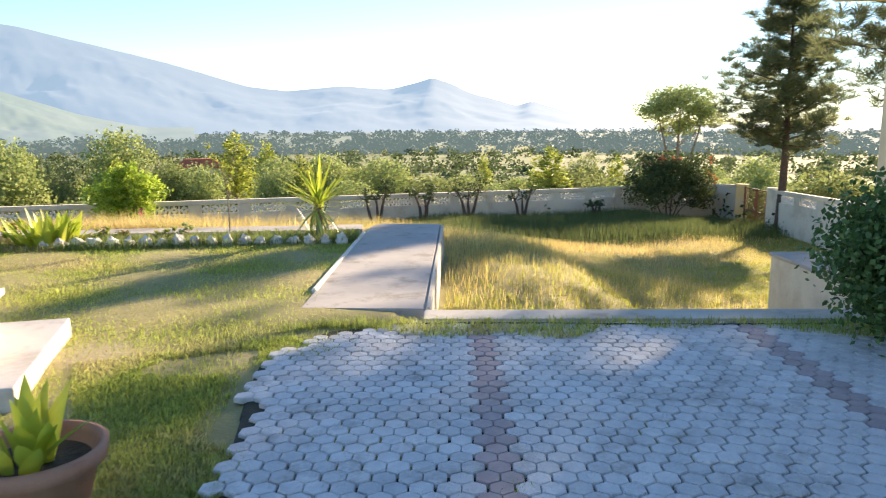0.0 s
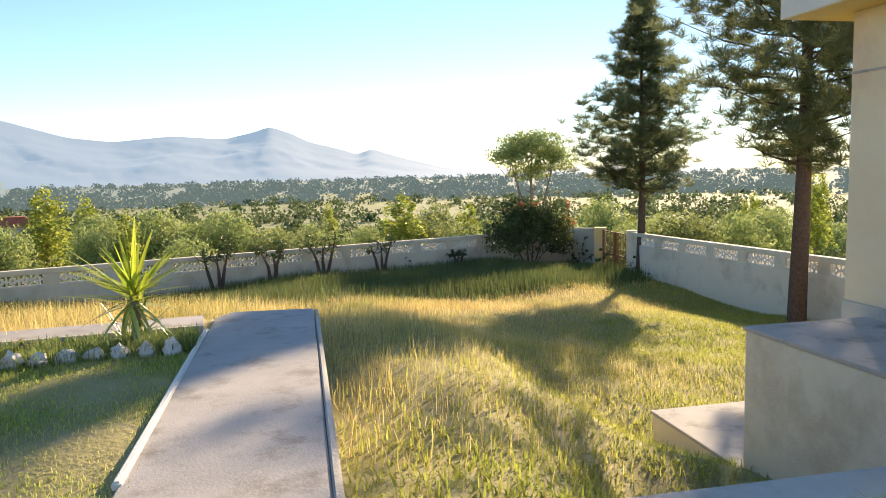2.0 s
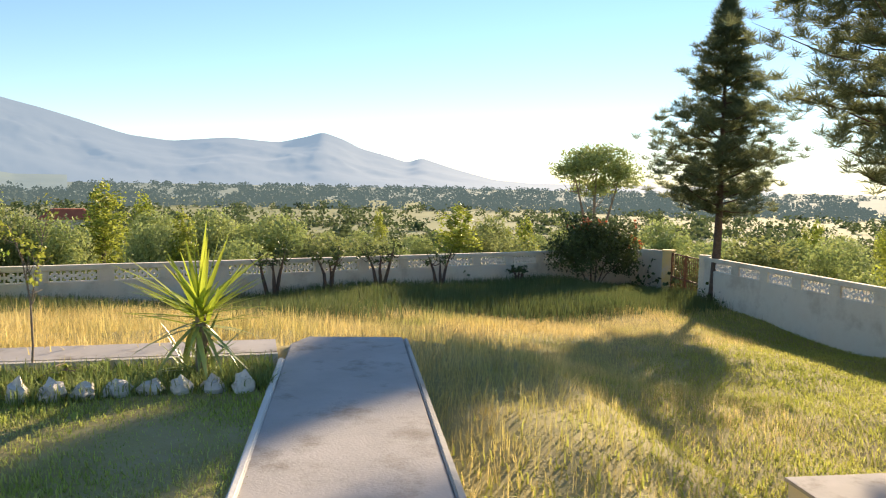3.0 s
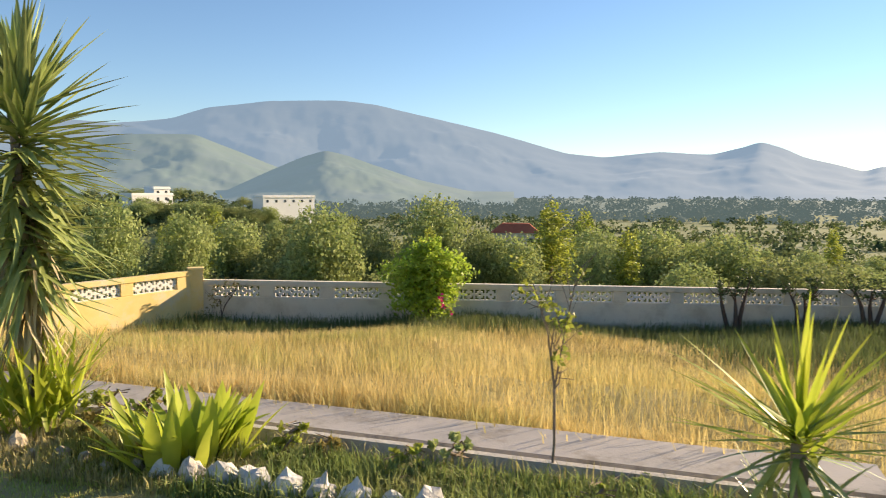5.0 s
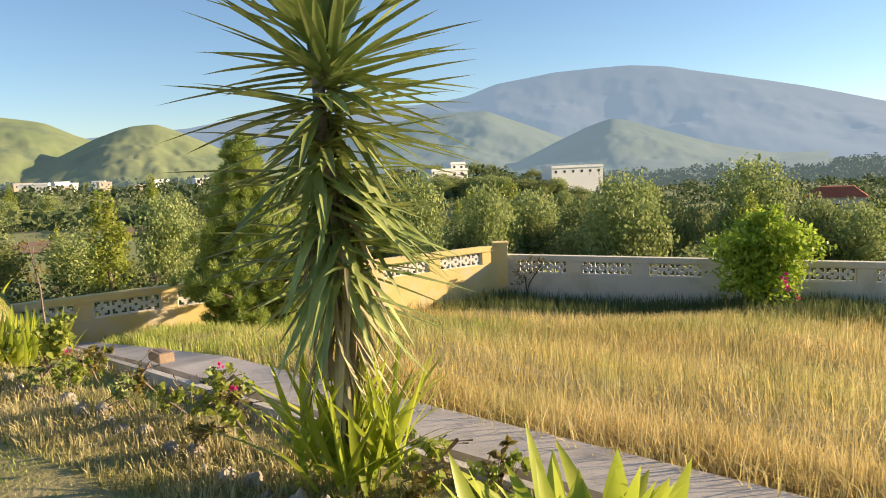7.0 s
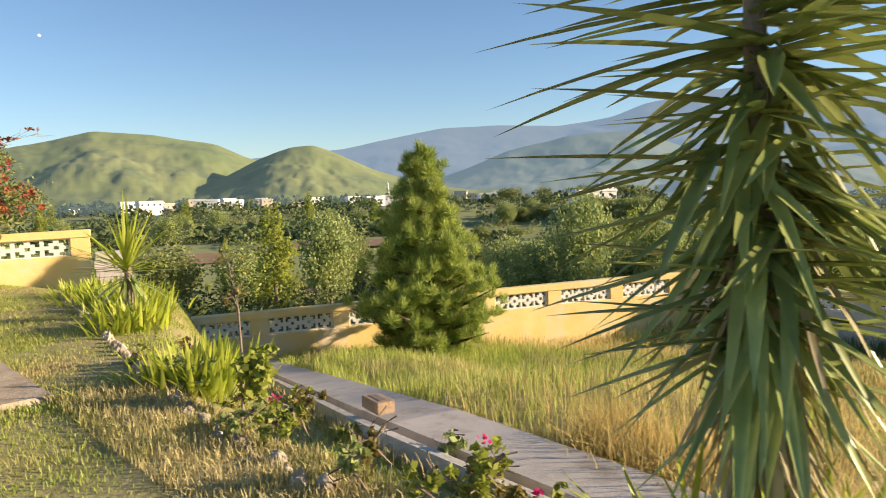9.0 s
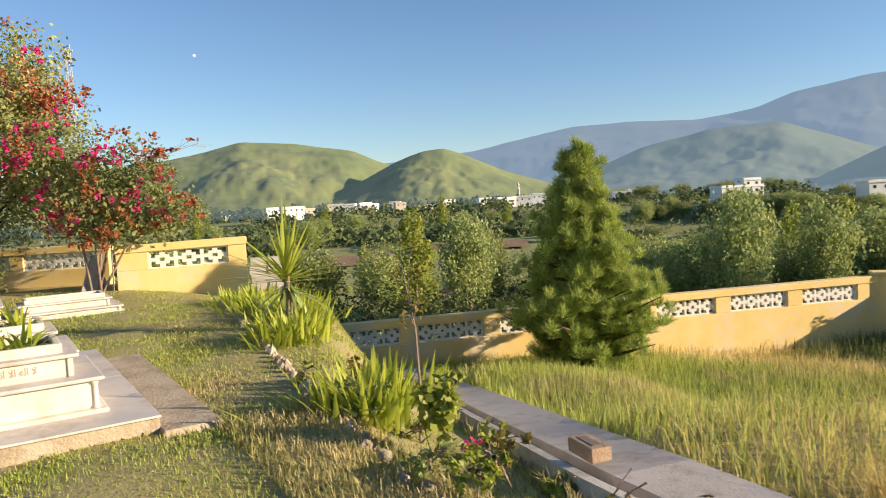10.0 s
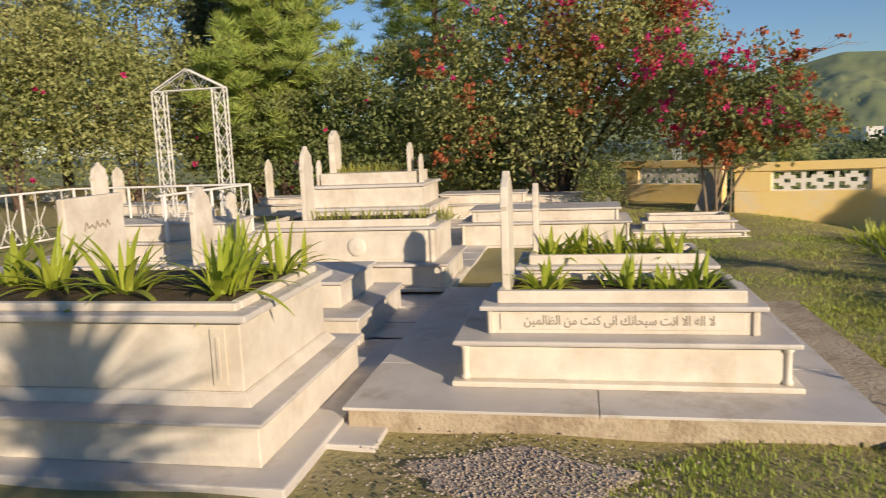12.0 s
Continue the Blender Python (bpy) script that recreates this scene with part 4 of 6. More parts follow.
def headstone(g, px, py, z0, hgt, ww, t=0.045, name="headstone"):
    """A slab with an ogee top, standing across the grave."""
    bm = bmesh.new()
    prof = [(-0.5, 0), (-0.5, 0.70), (-0.56, 0.74), (-0.44, 0.80), (-0.40, 0.88), (-0.22, 0.93), (-0.10, 0.96), (0, 1.0), (0.10, 0.96), (0.22, 0.93), (0.40, 0.88), (0.44, 0.80), (0.56, 0.74), (0.5, 0.70), (0.5, 0)]
    front = [bm.verts.new((px, py + u * ww, z0 + v * hgt)) for u, v in prof]
    back = [bm.verts.new((px + t, py + u * ww, z0 + v * hgt)) for u, v in prof]
    bm.faces.new(front)
    bm.faces.new(back[::-1])
    for i in range(len(prof)):
        j = (i + 1) % len(prof)
        bm.faces.new((front[j], front[i], back[i], back[j]))
    bmesh.ops.recalc_face_normals(bm, faces=bm.faces)
    bmesh.ops.bevel(bm, geom=list(bm.edges), offset=0.004, segments=1, affect="EDGES")
    return part(name, bm, "marble", g)


def grave_plants(a, b, z, specs, label="spiky green lily planted on the grave"):
    for da, db, h, n in specs:
        e = lily_clump(0, 0, h, n, label, 0.042, 0.05, "lilies planted on graves", 0, name="grave_lily", lo=15, droop=1.0)
        e.matrix_world = at(a + da, b + db, z, 40)


# slab under the two near graves, and the paving round it
SL = empty("grave_slab", at(-0.57, -0.40), "pale grey marble slab platform under two graves", "platform")
part("slab_core", boxes([(0.02, 2.72, 0.03, 3.25, -0.25, 0.115)], 0.01), "earthy_cement", SL, "rough cement edge of the slab")
for i in range(2):
    for j in range(4):
        part("marble_sheet", boxes([(i * 1.365, i * 1.365 + 1.36, j * 0.81, j * 0.81 + 0.806, 0.117, 0.135)], 0.004), "marble_cap", SL)
part("apron", frustum(2.70, 3.15, -0.12, 3.1, -0.05, 0.04, 0.02), "earthy_cement", SL, "low earth-stained cement apron")
grave(0.0, 0.0, 1.84, 0.98, 0.135, "white marble grave with calligraphy panel and planted top", letters=True, head=0.78, foot=0)
grave(0.10, 1.32, 1.72, 0.98, 0.135, "white marble grave with planted top behind another", letters=True, head=0.62, foot=0, head_w=0.2)
grave_plants(0, 0, 0.60, [(0.50, 0.45, 0.24, 36), (0.98, 0.48, 0.22, 24), (1.22, 0.42, 0.18, 24), (1.38, 0.46, 0.25, 30)])
grave_plants(0.1, 1.32, 0.60, [(0.40, 0.4, 0.24, 30), (0.60, 0.5, 0.26, 36), (0.85, 0.45, 0.24, 30), (1.1, 0.5, 0.2, 24), (1.30, 0.4, 0.26, 30)])
lathe_pot = part("small_marble_pot", lathe([(0.001, 0), (0.05, 0), (0.07, 0.03), (0.06, 0.06), (0.03, 0.07), (0.001, 0.075)], 16), "marble")
lathe_pot.matrix_world = at(1.50, 1.9, 0.585)
tagged(lathe_pot, "small white marble dish on the grave edge", "dish")

# the large planted grave nearest the walk
big = empty("marble_grave", at(-3.55, -1.17, 0.0), "large white marble grave with high planter box", "grave", "marble graves")
part("base_slab", boxes([(0, 2.96, 0, 2.0, -0.2, 0.045)], 0.012), "marble_cap", big)
part("step_slab", boxes([(0.3, 3.22, 0.55, 2.6, -0.2, 0.02)], 0.012), "marble_cap", big)
part("lower_tier", boxes([(0.15, 2.77, 0.19, 1.75, 0.045, 0.25)], 0.008), "marble", big)
part("lower_cornice", boxes([(0.12, 2.80, 0.16, 1.78, 0.25, 0.275)], 0.012), "marble_cap", big)
part("moulding", frustum(0.28, 2.66, 0.36, 1.66, 0.275, 0.335, 0.05), "marble", big)
part("upper_tier", boxes([(0.34, 2.60, 0.42, 1.60, 0.335, 0.70)], 0.008), "marble", big)
part("upper_cornice", boxes(rim(0.28, 2.66, 0.36, 1.66, 0.70, 0.74, 0.2), 0.012), "marble_cap", big)
part("planter_rim", boxes(rim(0.36, 2.58, 0.44, 1.58, 0.74, 0.785, 0.06), 0.012), "marble", big)
part("soil", boxes([(0.41, 2.53, 0.49, 1.53, 0.69, 0.765)], 0.004), "soil", big)
part("corner_panel", boxes([(2.44, 2.52, 0.410, 0.419, 0.37, 0.66)], 0.004), "marble", big)
part("corner_panel", boxes([(2.47, 2.49, 0.403, 0.409, 0.40, 0.62)], 0.003), "marble", big)
grave_plants(-3.55, -1.17, 0.77, [(2.36, 0.75, 0.40, 42), (1.75, 0.80, 0.42, 40), (2.45, 1.35, 0.34, 26), (2.1, 1.40, 0.34, 22), (1.2, 0.9, 0.40, 36), (0.8, 1.0, 0.4, 30)])

# stepped marble pieces and further graves
low = empty("marble_steps", at(-2.9, 1.15, 0.0), "low stepped marble block between graves", "step")
part("lower_tier", boxes([(0, 1.95, 0, 1.35, 0, 0.22)], 0.01), "marble", low)
part("lower_cornice", boxes([(-0.02, 1.97, -0.02, 1.37, 0.22, 0.25)], 0.012), "marble_cap", low)
part("upper_tier", boxes([(0, 1.72, 0.3, 1.25, 0.25, 0.44)], 0.01), "marble", low)
part("upper_cornice", boxes([(0, 1.75, 0.27, 1.27, 0.44, 0.47)], 0.012), "marble_cap", low)
grave(-2.75, 3.0, 2.15, 1.25, 0.06, "white marble grave with rosette panel and low plants", lower=0.28, upper=0.36, head=0.0, foot=0, step=0.12)
headstone(empty("grave_marker", at(-2.25, 3.60, 0.6), "pointed white marble headstone", "headstone"), 0, 0, 0, 0.95, 0.30)
lily_row = [(-2.0 + 0.22 * i, 3.6, 0.16, 24) for i in range(7)]
for a_, b_, h_, n_ in lily_row:
    e = lily_clump(0, 0, h_, n_, "low green tuft planted on the grave", 0.018, 0.09, "tufts on graves", 0, name="grave_tuft", lo=30, mat="fresh")
    e.matrix_world = at(a_, b_, 0.72)
ros = part("rosette", lathe([(0.001, 0.012), (0.03, 0.012), (0.05, 0.006), (0.08, 0.012), (0.10, 0.001)], 16), "marble", None)
ros.matrix_world = at(-1.55, 3.125, 0.50) @ Matrix.Rotation(radians(90), 4, "X")
tagged(ros, "round carved marble rosette on the grave panel", "ornament")
hs = empty("marble_grave", at(-4.1, 8.0, 0.0), "high tiered marble grave with tall headstones", "grave", "marble graves")
part("lower_tier", boxes([(0, 2.3, 0, 1.9, 0, 0.42)], 0.012), "marble", hs)
part("lower_cornice", boxes([(-0.04, 2.34, -0.04, 1.94, 0.42, 0.47)], 0.014), "marble_cap", hs)
part("middle_tier", boxes([(0.15, 2.15, 0.2, 1.7, 0.47, 0.80)], 0.012), "marble", hs)
part("middle_cornice", boxes([(0.10, 2.20, 0.15, 1.75, 0.80, 0.85)], 0.014), "marble_cap", hs)
part("upper_tier", boxes([(0.28, 2.0, 0.4, 1.5, 0.85, 1.05)], 0.012), "marble", hs)
headstone(hs, 0.34, 0.95, 1.0, 0.82, 0.40, 0.10)
headstone(hs, 0.20, 0.5, 0.8, 0.5, 0.16, 0.05, "small_headstone")
headstone(hs, 1.82, 0.75, 1.0, 0.55, 0.26, 0.06, "foot_stone")
headstone(hs, 2.05, 0.6, 0.8, 0.55, 0.2, 0.05, "foot_stone")
for i in range(8):
    e = lily_clump(0, 0, 0.2, 24, "low green tuft planted on the grave", 0.018, 0.09, "tufts on graves", 0, name="grave_tuft", lo=30, mat="fresh")
    e.matrix_world = at(-4.1 + 0.55 + 0.16 * i, 8.0 + 0.85, 1.04)
grave(-1.0, 6.3, 2.4, 1.15, 0.0, "plain pale marble grave beside the path", lower=0.36, upper=0.18, head=0, foot=0, planter=False)
grave(1.5, 7.1, 1.6, 0.9, -0.02, "low pale marble grave at the lawn edge", lower=0.12, upper=0.13, head=0, foot=0)
grave(-2.2, 10.2, 2.0, 1.1, 0.0, "plain low marble grave near the shrubs", lower=0.3, upper=0.2, head=0, foot=0, planter=False)
grave(-0.9, 10.6, 2.2, 1.1, 0.0, "plain low marble grave near the shrubs", lower=0.25, upper=0.15, head=0, foot=0, planter=False)
grave(-6.6, 5.2, 2.6, 1.2, 0.0, "plain marble grave behind the white railing", lower=0.3, upper=0.25, head=0.9, foot=0.4, planter=False)
grave(-9.2, 9.5, 2.2, 1.1, 0.0, "plain marble grave near the yellow wall", lower=0.3, upper=0.2, head=0.8, foot=0.4, planter=False)
grave(-6.8, 11.8, 2.2, 1.1, 0.0, "plain marble grave near the yellow wall", lower=0.25, upper=0.15, head=0.9, foot=0.4, planter=False)
hb_ = empty("grave_marker", at(-4.05, 2.4, 0.0), "wide white marble headstone with dark lettering", "headstone")
part("slab", boxes([(0, 0.08, -0.45, 0.45, 0, 1.15)], 0.02), "marble", hb_)
bm = bmesh.new()
for i in range(5):
    tube(bm, [(0.084, -0.2 + 0.08 * i, 0.82 + 0.02 * (i % 2)), (0.084, -0.16 + 0.08 * i, 0.9 - 0.03 * (i % 2)), (0.084, -0.13 + 0.08 * i, 0.84)], 0.008, 5)
part("inscription", bm, "etched", hb_)
hb2_ = empty("grave_marker", at(-4.0, 4.4, 0.0), "pointed cream marble headstone", "headstone")
headstone(hb2_, 0, 0, 0, 1.1, 0.45, 0.07)

# paving between the graves
pv = empty("grave_path", at(-0.95, -0.3), "worn paved walk between marble graves", "path", kind="structure")
for i in range(12):
    part("paving_slab", boxes([(-0.12, 0.35, i * 0.55, i * 0.55 + 0.54, -0.1, 0.02 + 0.006 * (i % 3))], 0.006), "marble_cap", pv)
pv2 = empty("grave_paving", at(-7.5, 2.4), "worn grey paving between rows of graves", "path", kind="structure")
for i in range(7):
    for j in range(5):
        part("paving_slab", boxes([(i * 0.95, i * 0.95 + 0.94, j * 1.6, j * 1.6 + 1.58, -0.1, 0.008 + 0.004 * ((i + j) % 3))], 0.006), "marble_cap", pv2)


# ---- white iron arch and railing ----
def lattice_post(bm, x, y, h, w=0.24, d=0.10):
    for dx in (-w / 2, w / 2):
        for dy in (-d / 2, d / 2):
            tube(bm, [(x + dx, y + dy, 0), (x + dx, y + dy, h)], 0.013, 6)
    k = int(h / 0.34)
    for i in range(k):
        z0, z1 = i * h / k, (i + 1) * h / k
        for dy in (-d / 2, d / 2):
            tube(bm, [(x - w / 2, y + dy, z0), (x + w / 2, y + dy, z1)], 0.007, 5)
            tube(bm, [(x + w / 2, y + dy, z0), (x - w / 2, y + dy, z1)], 0.007, 5)


P_L, P_R = Vector((-18.5, 10.0)), Vector((-17.94, 11.37))
ax = (P_R - P_L).normalized()
AM = Matrix(((ax.x, -ax.y, 0, P_L.x), (ax.y, ax.x, 0, P_L.y), (0, 0, 1, 0), (0, 0, 0, 1)))
arch = empty("garden_arch", AM, "white painted iron lattice arch over a grave path", "arch")
aw = (P_R - P_L).length
for nm, x in (("post", 0.12), ("post", aw - 0.12)):
    bm = bmesh.new()
    lattice_post(bm, x, 0, 2.62)
    part(nm, bm, "white_iron", arch)
bm = bmesh.new()
for dy in (-0.05, 0.05):
    tube(bm, [(0, dy, 2.62), (aw / 2, dy, 2.98), (aw, dy, 2.62)], 0.014, 6)
    tube(bm, [(0, dy, 2.62), (aw, dy, 2.62)], 0.013, 6)
    tube(bm, [(0, dy, 2.62), (aw * 0.25, dy, 2.80), (aw * 0.35, dy, 2.62), (aw * 0.5, dy, 2.98), (aw * 0.65, dy, 2.62), (aw * 0.75, dy, 2.80), (aw, dy, 2.62)], 0.008, 5)
part("gable", bm, "white_iron", arch)


def railing(p0, p1, h, label):
    p0, p1 = Vector(p0), Vector(p1)
    d = (p1 - p0).normalized()
    L = (p1 - p0).length
    r = empty("iron_railing", Matrix(((d.x, -d.y, 0, p0.x), (d.y, d.x, 0, p0.y), (0, 0, 1, 0), (0, 0, 0, 1))), label, "railing")
    bm = bmesh.new()
    tube(bm, [(0, 0, h), (L, 0, h)], 0.022, 6)
    tube(bm, [(0, 0, 0.12), (L, 0, 0.12)], 0.018, 6)
    part("rail", bm, "white_iron", r)
    for x in np.arange(0, L + 0.01, 1.2):
        part("post", tube(bmesh.new(), [(x, 0, 0), (x, 0, h)], 0.025, 7), "white_iron", r)
    for x in np.arange(0.3, L - 0.2, 0.6):
        bm = bmesh.new()
        tube(bm, [(x, 0, 0.12), (x, 0, h)], 0.010, 5)
        tube(bm, [(x - 0.22, 0, 0.12), (x - 0.05, 0, 0.45), (x - 0.2, 0, 0.7)], 0.008, 5)
        tube(bm, [(x + 0.22, 0, 0.12), (x + 0.05, 0, 0.45), (x + 0.2, 0, 0.7)], 0.008, 5)
        tube(bm, [(x + 0.12 * math.cos(q), 0, 0.28 + 0.12 * math.sin(q)) for q in np.linspace(0, 6.28, 12)], 0.008, 5)
        part("scroll", bm, "white_iron", r)


railing((-17.4, 11.75), (-18.6, 8.4), 0.95, "white scrolled iron railing round a grave plot")
railing((-18.6, 8.4), (-15.6, 7.3), 0.95, "white scrolled iron railing round a grave plot")
railing((-17.4, 11.75), (-15.0, 10.9), 0.95, "white scrolled iron railing round a grave plot")

# ---- shrubs and trees round the graveyard ----
def blossoms(n, blobs, r):
    """Small tight clusters near the sunny skin of the blobs."""
    out = []
    b_ = np.array(blobs, float)
    for _ in range(n):
        q = b_[rng.integers(len(b_))]
        d = unit(1)[0] + np.array([0.7, -0.5, 0.2])
        d /= np.linalg.norm(d)
        out.append((*(q[:3] + d * q[3:] * 1.02), r, r, r))
    return out


SMALL = [(0, 0, 2.0, 1.1, 0.9, 0.9), (0.6, 0.6, 2.3, 0.9, 0.9, 0.9), (-0.7, -0.4, 2.7, 1.0, 0.9, 0.9), (0.8, 1.2, 1.6, 0.8, 0.9, 0.55), (0.2, 0.3, 1.4, 0.9, 0.9, 0.5)]
leafy("bougainvillea", -17.9, 20.2, SMALL, 13000, 0.10, "leaf", "magenta-flowering bougainvillea beside the yellow wall", 5, "bark_pale", "shrub", stem=0.03,
      extra=[("blossom", "bract", blossoms(26, SMALL, 0.24), 1150, 0.075), ("faded_blossom", "bract_rust", blossoms(50, SMALL, 0.32), 1500, 0.08)])
LARGE = [(0, 0, 2.0, 1.9, 1.6, 1.6), (0.6, 1.0, 3.8, 1.6, 1.3, 1.4), (-0.6, -1.0, 4.0, 1.7, 1.4, 1.5), (0.2, 0.3, 5.6, 1.4, 1.2, 1.4), (0.6, 1.9, 2.3, 1.3, 1.0, 1.4), (-0.8, -2.0, 2.4, 1.4, 1.2, 1.6), (0.5, 2.0, 4.2, 1.0, 0.9, 1.0), (0.2, -0.4, 6.6, 0.9, 0.9, 1.0), (0.3, 2.6, 3.6, 1.0, 0.9, 1.2), (0.2, 2.3, 5.0, 0.9, 0.9, 1.1)]
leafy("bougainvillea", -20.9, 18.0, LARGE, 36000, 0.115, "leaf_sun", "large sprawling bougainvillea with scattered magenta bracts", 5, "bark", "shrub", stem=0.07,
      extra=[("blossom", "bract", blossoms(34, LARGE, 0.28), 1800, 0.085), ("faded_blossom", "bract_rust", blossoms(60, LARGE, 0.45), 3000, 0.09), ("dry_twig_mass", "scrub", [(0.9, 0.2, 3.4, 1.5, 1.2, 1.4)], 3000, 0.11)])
leafy("bougainvillea_spray", -17.6, 20.4, [(0.9, 1.6, 3.0, 0.25, 0.5, 0.10), (0.6, 0.9, 2.8, 0.25, 0.4, 0.15)], 90, 0.10, "bract_rust", "arching bougainvillea spray against the sky", 1, "bark_pale", "shrub", stem=0.012,
           extra=[("bracts", "bract", [(0.4, 0.8, 2.7, .25, .3, .25), (0.2, 1.2, 2.3, .2, .3, .2)], 120, 0.10)])
leafy("round_shrub", -18.3, 18.2, [(0, 0, 0.62, 0.48, 0.48, 0.55)], 2600, 0.06, "leaf", "small rounded green shrub behind the graves", 3, "bark", "shrub")
for bx, by, bh, br, n_leaf, n_bract, seed_label in (
        (-23.5, 14.5, 4.2, 1.6, 11000, 30, "tall dark shrub behind the graves"), (-25.8, 10.6, 4.0, 1.8, 12000, 60, "dense dark shrub with a few magenta bracts"),
        (-26.3, 7.2, 6.6, 2.7, 24000, 90, "tall spreading bougainvillea with sparse magenta bracts"), (-26.9, 3.6, 7.8, 2.8, 24000, 90, "tall spreading bougainvillea with sparse magenta bracts"),
        (-23.0, 16.5, 3.2, 1.5, 9000, 40, "dense dark shrub with a few magenta bracts"), (-24.8, 12.8, 3.4, 1.6, 11000, 30, "low dense shrub behind the graves"), (-28.5, 0.5, 7.0, 2.8, 16000, 60, "tall spreading bougainvillea with sparse magenta bracts")):
    form = [(0, 0, bh * .3, br, br, bh * .22), (0.5, 0.5, bh * .52, br * .9, br * .9, bh * .22), (-.5, -.6, bh * .6, br * .8, br * .9, bh * .2), (0.3, -br * .6, bh * .75, br * .6, br * .6, bh * .15), (0, .4, bh * .88, br * .55, br * .6, bh * .14)]
    # Tall shrubs take the leaf colour with sunlight painted in.
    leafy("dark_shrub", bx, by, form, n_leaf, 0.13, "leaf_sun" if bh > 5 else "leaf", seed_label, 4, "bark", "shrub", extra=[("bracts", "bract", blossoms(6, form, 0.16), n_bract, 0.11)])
pine("pine_tree", -27.5, 16.0, 12.0, 3.0, 0.24, "tall open pine with bright needles behind the graves", "needle_young", dense=1.3, needle=0.36, jitter=0.22)
pine("pine_tree", -25.4, 11.4, 10.0, 2.7, 0.14, "bushy pine with bright olive needles behind the graves", "needle_young", dense=2.2, needle=0.36, jitter=0.24)
pine("pine_tree", -30.5, 8.8, 12.0, 3.2, 0.15, "tall pine with grey-green needles behind the graves", "needle", dense=1.5, needle=0.38, jitter=0.22)
pine("pine_tree", -32.0, 3.0, 12.0, 3.2, 0.15, "tall pine with grey-green needles behind the graves", "needle", dense=1.3, needle=0.38, jitter=0.22)


# ---- mast, bare slab, brick, stones, pot ----
mast = empty("lattice_mast", pose(-58.7, 36.9, gz(-58.7, 36.9)), "slender steel lattice mast outside the wall", "mast")
bm = bmesh.new()
mh = 14.0 - gz(-58.7, 36.9)
for dx, dy in ((-.25, -.25), (.25, -.25), (.25, .25), (-.25, .25)):
    tube(bm, [(dx, dy, 0), (dx * .6, dy * .6, mh)], 0.03, 5)
for i in range(34):
    z0, z1 = i * mh / 34, (i + 1) * mh / 34
    w = 0.25 * (1 - 0.4 * i / 34)
    tube(bm, [(-w, -w, z0), (w, -w, z1)], 0.015, 4)
    tube(bm, [(w, w, z0), (-w, w, z1)], 0.015, 4)
    tube(bm, [(w, -w, z0), (w, w, z1)], 0.015, 4)
part("frame", bm, "steel", mast)
part("cross_arm", boxes([(-0.9, 0.9, -0.04, 0.04, mh - 0.5, mh - 0.4), (-0.5, 0.5, -0.04, 0.04, mh - 0.05, mh + 0.03)], 0.01), "steel", mast)

ls = empty("leaning_slab", pose(-18.35, 20.35, gz(-18.35, 20.35) - 0.02, 0, 0, 66), "dark stone slab leaning on the yellow wall", "slab")
bm = boxes([(-0.28, 0.28, 0, 0.06, 0, 0.75)], 0.01)
for v in bm.verts:
    v.co.y += 0.30 * v.co.z
    v.co.x *= 1 - 0.85 * max(0, v.co.z - 0.35) / 0.4
part("slab", bm, "concrete", ls)
pile_z = gz(-17.25, 23.85)
pile = empty("block_pile", pose(-17.25, 23.85, pile_z, 0, 0, 62), "low stack of grey cement blocks behind the yellow wall", "blocks")
for k in range(int(math.ceil((0.25 - pile_z) / 0.2))):
    for bx_ in (-0.41 + 0.03 * (k % 2), 0.0 + 0.02 * (k % 3)):
        part("cement_block", boxes([(bx_, bx_ + 0.385, -0.1, 0.1, k * 0.2, k * 0.2 + 0.194)], 0.012), "concrete", pile)

br = empty("brick", pose(-4.95, 17.36, 0.047, 0, 0, -28), "single loose brick lying on the garden path", "brick")
part("body", boxes([(-0.13, 0.13, -0.065, 0.065, 0, 0.085)], 0.008), "brick", br)
# Thin dark plate painting the shade inside the brick's hollow.
part("frog_shade", boxes([(-0.085, 0.085, -0.03, 0.03, 0.086, 0.089)], 0.001), "gutter", br)


def stone_mesh(k, mat):
    bm = bmesh.new()
    bmesh.ops.create_icosphere(bm, subdivisions=2, radius=0.5)
    for v in bm.verts:
        v.co = Vector([round(c * 3.2 + 0.3 * noise.noise(v.co * 3 + Vector((k, k, 0)))) / 3.2 * 0.55 + c * 0.45 for c in v.co])
    for v in bm.verts:
        n_ = noise.noise(v.co * 2.3 + Vector((k * 7.1, 0, 0)))
        v.co *= 1 + 0.35 * n_
        v.co.x *= 1.1
        v.co.z = max(v.co.z * 1.15, -0.35)
        if v.co.z > 0.1:
            pinch = 1 - 0.75 * (v.co.z - 0.1)
            v.co.x *= pinch
            v.co.y *= pinch
    me = bpy.data.meshes.new("stone")
    bm.to_mesh(me)
    bm.free()
    me.materials.append(M[mat])
    return me


STONES = [stone_mesh(k, "stone") for k in range(6)]
DUSTY = [stone_mesh(k, "stone_dusty") for k in range(6)]
s0, s1 = Vector((2.45, 13.44)), Vector((-1.1, 14.80))
row = [(s0 + (s1 - s0) * i / 18, 0.165) for i in range(19)]
row += [(Vector((-1.1, 14.80)) + (Vector((-7.4, 17.35)) - Vector((-1.1, 14.80))) * i / 34 + Vector((0, 0.05 * math.sin(i * 2.2))), 0.11 - 0.02 * (i % 3)) for i in range(1, 34)]
row += [(Vector((-7.4, 17.35)) + (Vector((-14.6, 20.9)) - Vector((-7.4, 17.35))) * i / 34, 0.10) for i in range(34)]
